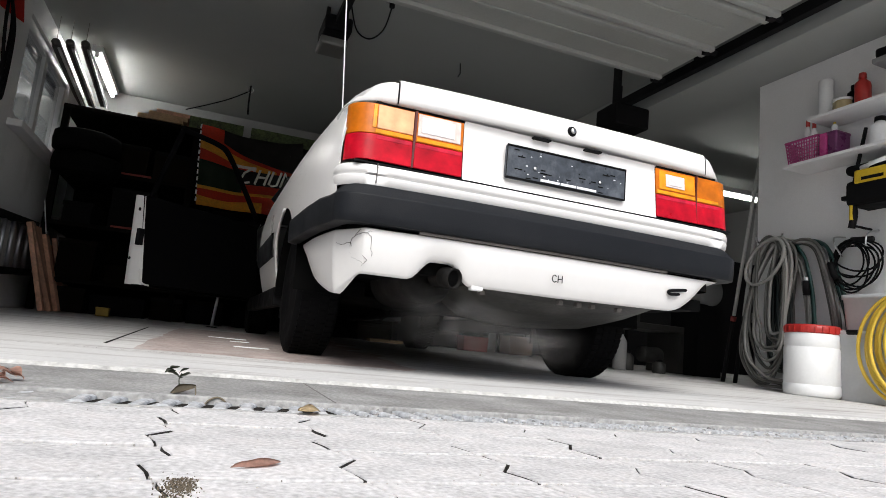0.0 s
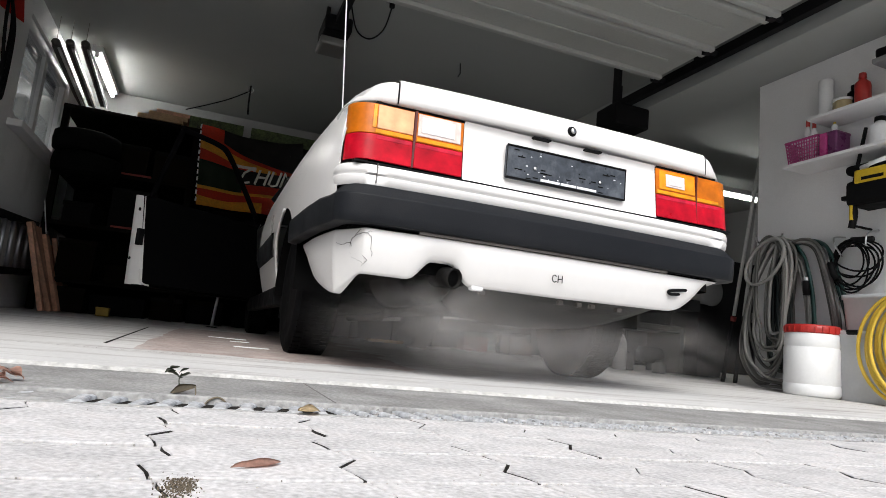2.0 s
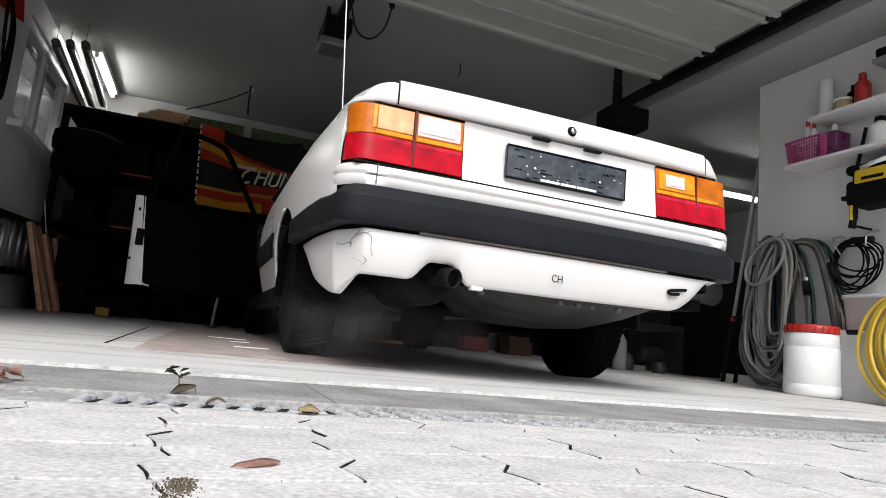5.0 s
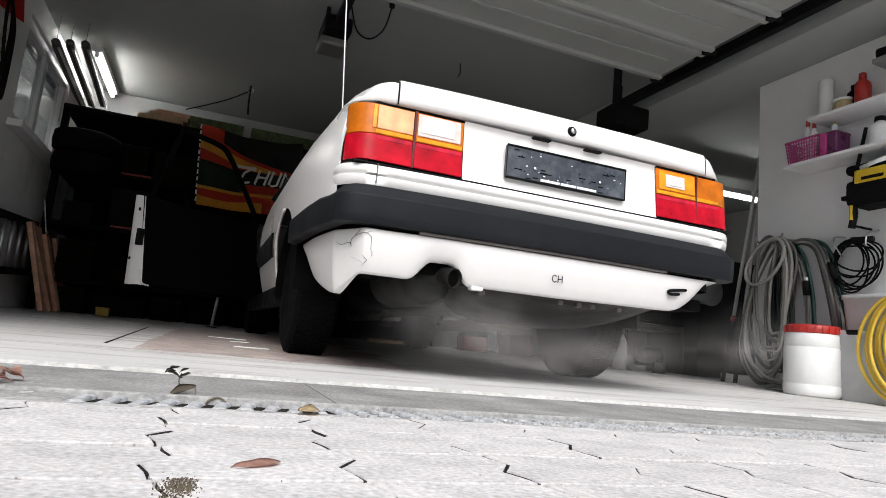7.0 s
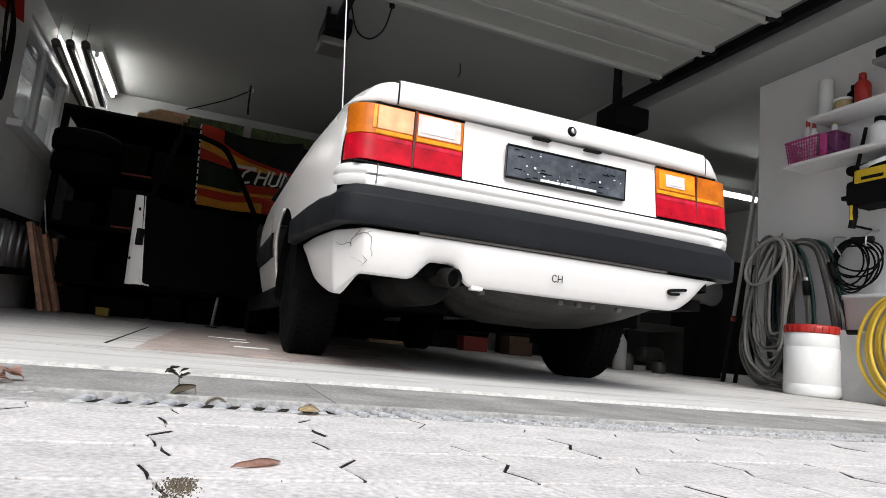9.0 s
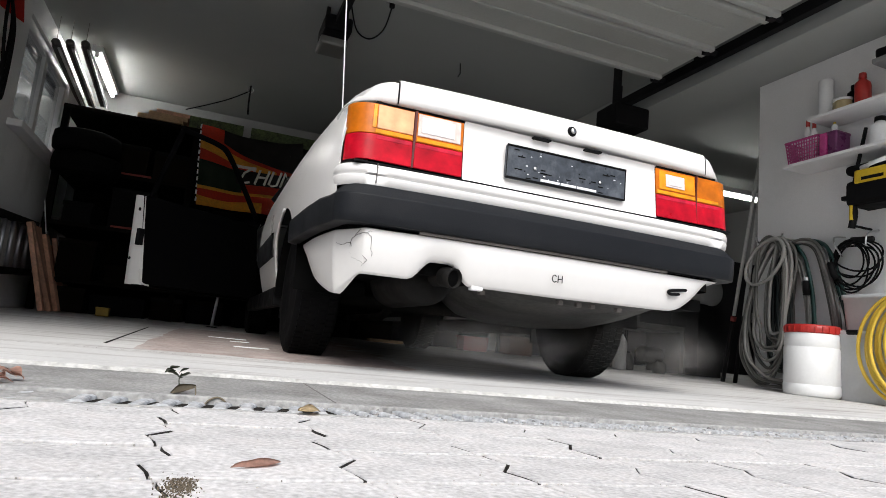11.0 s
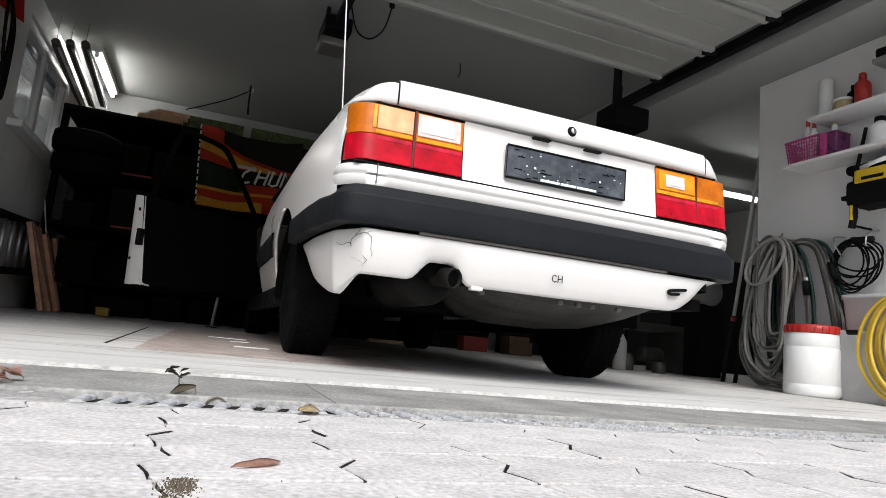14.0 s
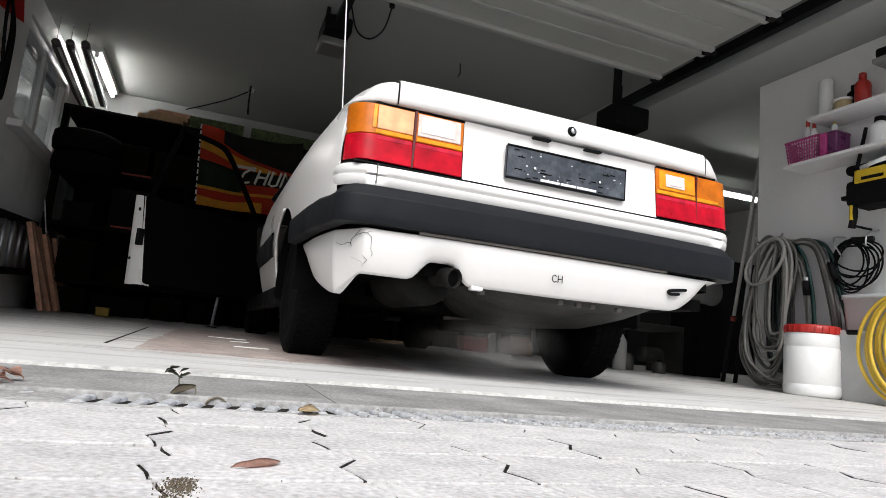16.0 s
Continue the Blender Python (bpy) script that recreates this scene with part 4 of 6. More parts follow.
        box(-s, s, -s, s, -s, s, bm, Matrix.Translation((x, y, PAVE_Z + random.uniform(-0.006, -0.0006))) @ Euler((random.random() * 3, random.random() * 3, 0)).to_matrix().to_4x4())
    tagged(part("dirt_clump", bm, mat("brown_dirt", (0.12, 0.095, 0.065), 0.95, island=0.5)), "brown dirt and moss between the pavers", "dirt", "", "stuff")
    # scraps on the garage floor
    paper = M_WHITE
    for x, y, L, rz in ((-0.955, 1.08, 0.16, 4), (-1.03, 1.95, 0.22, -20), (-0.98, 1.6, 0.10, 10)):
        ob = part("paper_strip", box(-L / 2, L / 2, -0.010, 0.010, 0, 0.006), paper, None, "white paper strip lying on the concrete floor", False, 0.002)
        ob.matrix_world = pose(x, y, floor_z(y), 0.9, 0, rz)
        tagged(ob, "", "scrap", "scraps on the floor")
    # floor joint and crack
    for a, b, w in (((-1.50, 0.60), (-1.515, 2.75), 0.012), ((-2.6, 0.30), (2.6, 0.36), 0.003)):
        A, B = Vector((*a, floor_z(a[1]) + 0.0015)), Vector((*b, floor_z(b[1]) + 0.0015))
        d = (B - A).normalized().cross(Vector((0, 0, 1))) * w / 2
        structure("floor_joint", grid_faces(bmesh.new(), [[A - d, A + d], [B - d, B + d]]), M_UNDER, "dark joint in the concrete floor")


build_drain()
build_ground_bits()


# ---- ceiling: sectional door, tracks, opener, lamps ----
def build_overhead_door():
    door = thing("sectional_door", "pale ribbed sectional garage door, open under the ceiling", "garage door", 0, 0, 2.5)
    y = -0.06
    for k in range(4):
        y0, y1 = 0.42 + k * 0.585 - 0.585, 0.42 + k * 0.585 - 0.01
        part("panel", box(-2.15, 2.15, y0, y1, 0.03, 0.07), M_DOORP, door, "", False, 0.004)
        for c, w, h in ((y0 + 0.035, 0.05, 0.035), (y1 - 0.04, 0.05, 0.035), (y0 + 0.28, 0.03, 0.014)):
            part("rib", box(-2.15, 2.15 if w > 0.04 else 2.0, c - w / 2, c + w / 2, 0.03 - h, 0.031), M_DOORP, door, "", False, 0.006)
        part("hinge", box(2.1, 2.17, y1 - 0.03, y1 + 0.03, -0.006, 0.03), M_DARK, door, "", False, 0.004)
        part("roller", lathe([(0.0, -0.02), (0.022, -0.02), (0.022, 0.02), (0.0, 0.02)], 12, None, (2.20, y1, 0.02), "x"), M_DARK, door)
    for sg in (-1, 1):
        track = thing("door_track", "dark steel door track under the ceiling", "rail", sg * 2.25, 0, 2.5, group="door tracks")
        part("rail", box(-0.03, 0.03, -0.2, 3.0, -0.02, 0.06), M_DARK, track)
        for y in (0.6, 1.8, 2.8):
            part("hanger", box(-0.015, 0.015, y, y + 0.03, 0.06, CEIL - 2.5), M_DARK, track)
    spk = thing("ceiling_box", "black box hung from the door track bracket", "box", 1.95, 2.35, 2.06)
    part("body", box(-0.17, 0.17, -0.15, 0.15, 0, 0.19), M_BLACK, spk, "", False, 0.02)
    part("bracket", box(-0.09, -0.045, -0.03, 0.03, 0.18, CEIL - 2.06), M_DARK, spk)
    op = thing("door_opener", "dark garage door opener hung from the ceiling", "opener", -0.505, 2.85, 2.45)
    part("housing", box(-0.11, 0.11, -0.14, 0.22, 0.02, 0.15), M_BLACK, op, "", False, 0.02)
    part("lamp_cover", box(-0.115, 0.115, -0.02, 0.24, -0.05, 0.02), mat("grey_lamp_cover", (0.16, 0.16, 0.15), 0.4), op, "grey lamp cover", False, 0.02)
    part("rail", box(-0.03, 0.03, -3.0, -0.12, 0.07, 0.13), M_DARK, op)
    part("bracket", box(-0.09, -0.06, 0.0, 0.04, 0.15, CEIL - 2.45, box(0.06, 0.09, 0.0, 0.04, 0.15, CEIL - 2.45)), M_DARK, op)
    sock = thing("ceiling_socket", "white socket with a hanging black cable", "socket", -0.17, 2.42, CEIL - 0.05)
    part("box", box(-0.035, 0.035, -0.05, 0.05, 0, 0.05), M_WALLB, sock, "", False, 0.005)
    part("plug", tube([(0, -0.01, 0.0), (0, -0.02, -0.06)], 0.022, 10), M_BLACK, sock)
    part("cable", tube(smooth_line([(0, -0.02, -0.06), (-0.03, 0.05, -0.22), (-0.12, 0.1, -0.30), (-0.22, 0.12, -0.25), (-0.27, 0.15, -0.08), (-0.28, 0.2, 0.03)], 6), 0.006, 6), M_BLACK, sock, "black hanging cable", True)
    hook = thing("ceiling_hook", "small dark hook and wire under the ceiling", "hook", 0.73, 3.21, CEIL)
    part("wire", tube([(0, 0, 0), (0.01, 0, -0.1), (-0.01, 0, -0.14)], 0.005, 6), M_DARK, hook)


def fluorescent(name, label, x, y, z, length, rz, on=True):
    lamp = thing(name, label, "ceiling lamp", x, y, z, 0, 0, rz, "fluorescent lamps")
    part("fitting", box(-0.05, 0.05, -length / 2 - 0.04, length / 2 + 0.04, 0.03, 0.09), M_WHITE if on else M_WALLB, lamp, "white sheet metal fitting", False, 0.006)
    for s in (-1, 1):
        part("socket", box(-0.02, 0.02, s * length / 2 - 0.012, s * length / 2 + 0.012, -0.02, 0.035), M_WHITE, lamp)
    part("tube", lathe([(0.0, -length / 2), (0.019, -length / 2), (0.019, length / 2), (0.0, length / 2)], 14, None, (0, 0, 0), "y"), M_TUBE if on else M_WHITE, lamp, "glowing fluorescent tube", True)


build_overhead_door()
fluorescent("fluorescent_lamp", "lit fluorescent lamp on the ceiling", -2.53, 5.45, 2.62, 1.2, 0)
fluorescent("fluorescent_lamp", "lit fluorescent lamp in the side room", 4.9, 4.0, 2.32, 1.3, 88)


def build_floor_stain():
    """A worn, reddish film of old floor paint beside the car, with a ragged edge."""
    film = mat("worn_red_floor_paint", (0.38, 0.31, 0.285), 0.75, 0, 0.35, 9, 0.3, 70, dirt=(0.50, 0.47, 0.44), dscale=6, dirt_amount=1.0, dstretch=(1.0, 2.0, 1.0))
    rows = []
    for i in range(25):
        y = 0.35 + 3.0 * i / 24
        x0 = -1.48 + 0.03 * noise.noise((5 * y, 1.3, 0)) + 0.02 * y
        x1 = -0.35 + 0.20 * noise.noise((3 * y, 7.1, 0)) + 0.10 * y
        rows.append([(x0 + (x1 - x0) * k / 8, y + 0.12 * noise.noise((4 * k, 2.2, 0.5)) * (i in (0, 24)), floor_z(y) + 0.002 - (0.004 if k in (0, 8) or i in (0, 24) else 0)) for k in range(9)])
    ob = part("floor_stain", grid_faces(bmesh.new(), rows), film, None, "worn reddish paint film on the concrete floor")
    tagged(ob, "worn reddish paint film on the concrete floor", "floor stain", kind="structure")


build_floor_stain()


# ---- the side with the window ----
def build_window():
    w = thing("window_1", "white double casement window with bare glass", "window", LEFT - 0.05, 4.675, 1.56, kind="structure")
    white = M_WALL
    for y in (-0.80, -0.035, 0.80):
        part("window_frame", box(-0.05, 0.02, y - 0.05, y + 0.05, 0, 0.94), white, w, "", False, 0.006)
    for z in (0.0, 0.84):
        part("window_frame", box(-0.05, 0.02, -0.80, 0.80, z, z + 0.10), white, w, "", False, 0.006)
    glass = bpy.data.materials.new("window_glass")
    glass.use_nodes = True
    b = glass.node_tree.nodes["Principled BSDF"]
    b.inputs["Base Color"].default_value = (0.85, 0.88, 0.87, 1)
    b.inputs["Roughness"].default_value, b.inputs["Transmission Weight"].default_value = 0.03, 1.0
    for y in (-0.75, 0.015):
        p = part("pane", box(-0.02, -0.014, y, y + 0.67, 0.1, 0.84), glass, w, "bare glass pane")
        p.visible_shadow = False
    part("window_sill", box(-0.02, 0.16, -0.9, 0.9, -0.06, 0.0), white, w, "", False, 0.008)
    # roller blind box and a cloth above
    red = mat("red_cloth", (0.62, 0.03, 0.02), 0.8, 0, 0.2, 6)
    rows = [[(LEFT + 0.05 + 0.03 * math.sin(5 * u + 2 * v), 2.72 + 0.75 * u, 2.60 - 0.48 * v + 0.12 * u * v) for u in (0, 0.25, 0.5, 0.75, 1)] for v in (0, 0.33, 0.66, 1)]
    bm = grid_faces(bmesh.new(), rows)
    bmesh.ops.solidify(bm, geom=bm.faces[:], thickness=0.006)
    tagged(part("cloth", bm, red, None, "red cloth hanging on the wall beside the window", True), "", "cloth")
    rope = thing("hanging_cables", "dark cables hung on the wall beside the window", "cable", LEFT + 0.06, 3.2, 2.2)
    for k in range(5):
        part("cable", tube(smooth_line([(0.01 * k, -0.05 * k, 0.05), (0.02, 0.02 * k, -0.15), (0.03, -0.04 + 0.02 * k, -0.45 - 0.05 * k), (0.02, -0.12, -0.2), (0, -0.1, 0.04)], 5), 0.012, 6), M_BLACK, rope, "", True)
    # long bars stored under the ceiling
    for k, (x, z, mt) in enumerate(((-2.69, 2.45, M_ALU), (-2.57, 2.47, M_ALU), (-2.80, 2.43, M_WALL))):
        bar = thing("stored_bar", "pale metal bar stored under the ceiling", "bar", x, 5.22, z, 0, 0, 2.4, "bars under the ceiling")
        part("bar", box(-0.035, 0.035, -0.88, 0.88, 0, 0.05), M_SEAM, bar, "", False, 0.008)
        part("edge", box(0.016, 0.038, -0.88, 0.88, -0.014, 0.0), mt, bar)
        part("clip", lathe([(0.0, -0.93), (0.026, -0.925), (0.036, -0.91), (0.036, -0.86), (0.026, -0.845), (0.0, -0.84)], 14, None, (0, 0, 0.035), "y"), M_SEAM, bar, "", True)
        part("hanger", box(-0.0018, 0.0018, -0.892, -0.888, 0.05, CEIL - z), M_SEAM, bar)
    # aluminium ladder hanging on the wall
    lad = thing("ladder", "aluminium ladder hung lengthwise on the wall", "ladder", LEFT + 0.07, 3.9, 0.30, 3, 0, 0)
    for z in (0.05, 0.50):
        part("stile", box(-0.03, 0.03, -1.3, 1.05, z - 0.03, z + 0.03), M_DARK, lad, "", False, 0.006)
    for k in range(9):
        part("rung", tube([(0, -1.15 + 0.25 * k, 0.05), (0, -1.15 + 0.25 * k, 0.50)], 0.02, 10), M_ALU, lad, "", True)
    random.seed(2)
    for k in range(8):
        s = thing("wooden_slat", "reddish wooden slat leaning on the wall", "slat", -2.52 + 0.04 * (k % 2), 4.50 + 0.15 * k, floor_z(4.5 + 0.15 * k), 0, -17 + random.uniform(-2, 2), random.uniform(-8, 8), "leaning slats")
        part("slat", box(-0.02, 0.02, -0.075, 0.075, 0, 0.84 - 0.02 * k + random.uniform(-0.05, 0.03)), M_WOODR, s, "", False, 0.004)
    cord = thing("cord", "thin white cord hanging from the window sill", "cord", LEFT + 0.09, 4.95, 1.5)
    part("cord", tube(smooth_line([(0, 0, 0), (0.02, 0.05, -0.35), (0.05, 0.1, -0.62), (0.08, -0.05, -0.7), (0.02, -0.06, -0.4)], 6), 0.006, 6), M_WALL, cord, "", True)


build_window()


# ---- back of the garage ----
def build_back():
    # near-black boards and boxes put the deep shade at the back into their colour
    dk = mat("shade_black_board", (0.007, 0.006, 0.0055), 0.9, 0, 0.3, 6, spec=0.04)
    shelf = thing("storage_rack", "storage rack filled with boxes, near-black to hold the shade", "rack", 0, 0, 0)
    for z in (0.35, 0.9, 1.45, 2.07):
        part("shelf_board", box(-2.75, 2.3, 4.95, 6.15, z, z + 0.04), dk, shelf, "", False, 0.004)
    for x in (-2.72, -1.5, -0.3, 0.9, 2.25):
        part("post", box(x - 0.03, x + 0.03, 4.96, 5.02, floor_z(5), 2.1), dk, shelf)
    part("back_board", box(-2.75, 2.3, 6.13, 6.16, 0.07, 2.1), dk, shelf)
    random.seed(8)
    cols = [mat("shade_dark_carton", (0.009, 0.007, 0.0055), 0.9, spec=0.04), mat("shade_dark_case", (0.006, 0.006, 0.0075), 0.8, spec=0.05), mat("shade_dark_box", (0.009, 0.009, 0.0095), 0.8, spec=0.05)]
    for z in (0.08, 0.39, 0.94, 1.49):
        x = -2.6
        while x < 2.0:
            w, h = random.uniform(0.25, 0.5), random.uniform(0.18, 0.24 if z < 0.1 else 0.48)
            b = thing("storage_box", "storage box coloured near-black for the shade on the rack", "box", x + w / 2, 5.3 + random.uniform(-0.1, 0.1), z + (0.0 if z > 0.1 else floor_z(5.3) - 0.08), 0, 0, random.uniform(-4, 4), "boxes on the rack")
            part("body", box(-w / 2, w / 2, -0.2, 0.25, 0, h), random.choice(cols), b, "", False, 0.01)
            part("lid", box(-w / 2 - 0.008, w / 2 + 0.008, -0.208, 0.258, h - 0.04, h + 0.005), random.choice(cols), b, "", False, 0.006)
            x += w + random.uniform(0.02, 0.12)
    # boards lying on the rack
    for x0, x1, y, z, rz, mt in ((-2.09, -1.66, 4.99, 2.112, -2, M_WOOD), (-1.93, -1.60, 5.05, 2.205, 2, M_WOODR), (-2.0, -1.62, 5.02, 2.158, 5, M_WOOD)):
        b = thing("board", "short wooden board lying on the rack", "board", (x0 + x1) / 2, y, z, 0, 0, rz, "boards on the rack")
        part("board", box(-(x1 - x0) / 2, (x1 - x0) / 2, -0.06, 0.35, 0, 0.045), mt, b, "", False, 0.003)
    gm = mat("green_printed_carton", (0.05, 0.075, 0.022), 0.6, 0, 0.9, 14)
    b = thing("flat_carton", "long green flat carton lying on the rack", "carton", -0.75, 5.1, 2.11)
    part("carton", box(-0.85, 0.75, -0.14, 0.3, 0, 0.13), gm, b, "", False, 0.006)
    part("tape", box(-0.3, -0.22, -0.142, 0.302, -0.002, 0.133), M_WALLB, b)
    # flag
    fl = thing("flag", "red, yellow and black printed flag hung from the rack", "flag", -1.47, 4.9, 2.15)
    cr, cy, cb, cw, cg = mat("flag_red", (0.60, 0.045, 0.016), 0.8, 0, 0.2), mat("flag_yellow", (0.80, 0.36, 0.04), 0.8, 0, 0.2), mat("flag_black", (0.015, 0.013, 0.012), 0.8), mat("flag_white", (0.75, 0.73, 0.68), 0.8), mat("flag_green", (0.012, 0.03, 0.014), 0.8)
    def P(u, v, lift=0.0):
        return (1.06 * u + 0.06 * v, -lift - 0.03 * math.sin(7 * u + 3 * v) - 0.02 * math.sin(13 * u), -0.86 * v - 0.05 * math.sin(math.pi * u) * (1 - v))
    def patch(name, lo, hi, u0, u1, mt, lift):
        bm = grid_faces(bmesh.new(), [[P(u, v, lift) for v in (lo(u) + (hi(u) - lo(u)) * j / 6 for j in range(7))] for u in (u0 + (u1 - u0) * i / 24 for i in range(25))])
        bmesh.ops.solidify(bm, geom=bm.faces[:], thickness=0.002)
        part(name, bm, mt, fl, "", True)
    patch("cloth", lambda u: 0, lambda u: 1, 0, 1, cr, 0)
    patch("stripe", lambda u: 0.0, lambda u: 0.02 + 0.42 * u ** 0.7, 0.22, 1, cb, 0.006)
    patch("stripe", lambda u: 0.16 + 0.34 * u, lambda u: 0.30 + 0.26 * u, 0, 0.75, cy, 0.006)
    patch("stripe", lambda u: 0.88 + 0.02 * math.sin(8 * u), lambda u: 1.0, 0, 0.62, cy, 0.006)
    patch("field", lambda u: 0.44 + 0.06 * u, lambda u: 0.80 - 0.06 * u, 0, 0.42, cg, 0.007)
    patch("stripe", lambda u: 0.76 - 0.03 * u, lambda u: 0.80 - 0.03 * u, 0, 0.9, cy, 0.010)
    patch("field", lambda u: 0.38, lambda u: 0.42, 0.30, 0.55, cw, 0.011)
    patch("field", lambda u: 0.40 + 0.05 * math.sin(2 * u), lambda u: 0.63, 0.36, 0.98, cb, 0.009)
    # slanted letters
    def glyph(strokes, u0, wd):
        for st in strokes:
            part("letter_stroke", tube([P(u0 + wd * a + 0.05 * b, 0.615 - 0.20 * b, 0.022) for a, b in st], 0.013, 5), cw, fl)
    glyph([[(0.9, 0.9), (0.5, 1.0), (0.1, 0.7), (0.0, 0.2), (0.3, 0.0), (0.8, 0.1)]], 0.39, 0.12)
    glyph([[(0, 0), (0, 1)], [(0.9, 0), (0.9, 1)], [(0, 0.5), (0.9, 0.5)]], 0.54, 0.10)
    glyph([[(0, 1), (0, 0.1), (0.4, 0), (0.8, 0.1), (0.8, 1)]], 0.67, 0.10)
    glyph([[(0, 0), (0, 1), (0.5, 0.4), (1, 1), (1, 0)]], 0.79, 0.12)
    for k in range(12):
        p = Vector(P(-0.005, 0.03 + k * 0.082, 0.004))
        part("edge_patch", box(-0.008, 0.008, -0.004, 0.004, -0.022, 0.022, None, Matrix.Translation(p)), M_WHITE, fl, "white edge patch")
    # hook with a wire
    hk = thing("ceiling_chain", "dark hanger with a slack wire under the ceiling", "hanger", -1.04, 5.0, CEIL)
    part("rod", tube([(0, 0, 0), (0, 0, -0.20), (0.01, 0, -0.33)], 0.010, 8), M_DARK, hk)
    part("ring", tube([(0.03 * math.cos(a), 0, -0.05 + 0.03 * math.sin(a)) for a in (math.tau * k / 12 for k in range(12))], 0.006, 6, None, True), M_STEEL, hk)
    part("wire", tube(smooth_line([(0, 0, -0.06), (-0.2, 0, -0.20), (-0.42, 0, -0.32), (-0.62, 0.05, -0.40)], 5), 0.006, 6), M_DARK, hk)
    # stacked tyres on the rack end
    for k, (x, y, z) in enumerate(((-2.45, 4.78, 1.68), (-2.42, 4.75, 1.46))):
        t = thing("spare_tyre", "black spare tyre hung on the rack end", "tyre", x, y, z, 0, 0, 0, "spare tyres")
        part("tyre", lathe([(0.17, -0.08), (0.24, -0.1), (0.29, -0.08), (0.30, 0), (0.29, 0.08), (0.24, 0.1), (0.17, 0.08)], 28), M_RUBBER, t, "", True)
        part("strap", box(-0.02, 0.02, 0.1, 0.32, -0.08, 0.1), M_DARK, t)
    # small things on the floor at the back
    rm = mat("dull_red_paint", (0.20, 0.018, 0.014), 0.6)
    for name, label, cat, x, y, w, d, h, mt in (("toolbox", "dull red toolbox on the floor", "toolbox", 1.72, 4.6, 0.3, 0.2, 0.16, rm), ("plank", "pale wooden plank lying on the floor", "plank", 0.72, 4.7, 0.38, 0.14, 0.03, M_WOOD), ("carton", "brown carton on the floor", "carton", 2.28, 4.6, 0.3, 0.25, 0.21, mat("dim_brown_carton", (0.09, 0.05, 0.03), 0.8)), ("yellow_box", "small yellow box on the floor", "box", -2.06, 4.7, 0.11, 0.10, 0.08, mat("dull_yellow", (0.34, 0.22, 0.02), 0.5))):
        b = thing(name, label, cat, x, y, floor_z(y))
        part("body", box(-w / 2, w / 2, -d / 2, d / 2, 0, h), mt, b, "", False, 0.008)
        part("lid", box(-w / 2 - 0.004, w / 2 + 0.004, -d / 2 - 0.004, d / 2 + 0.004, h * 0.75, h + 0.003), mt, b, "", False, 0.006)
    for z in (1.492, 0.942):
        b = thing("red_bar", "thin red bar on the front of the rack shelf", "bar", -2.0, 4.97, z, 0, -1, 0, "red bars")
        part("bar", box(-0.16, 0.13, -0.012, 0.02, 0, 0.02), rm, b, "", False, 0.003)
    st = thing("jack_stand", "thin pale stand on the floor", "stand", -1.09, 4.3, floor_z(4.3))
    part("rod", tube([(0, 0, 0), (0.02, 0, 0.29)], 0.014, 8), M_ALU, st)
    part("foot", lathe([(0.0, 0.0), (0.05, 0.0), (0.05, 0.008), (0.0, 0.012)], 14), M_DARK, st)


build_back()


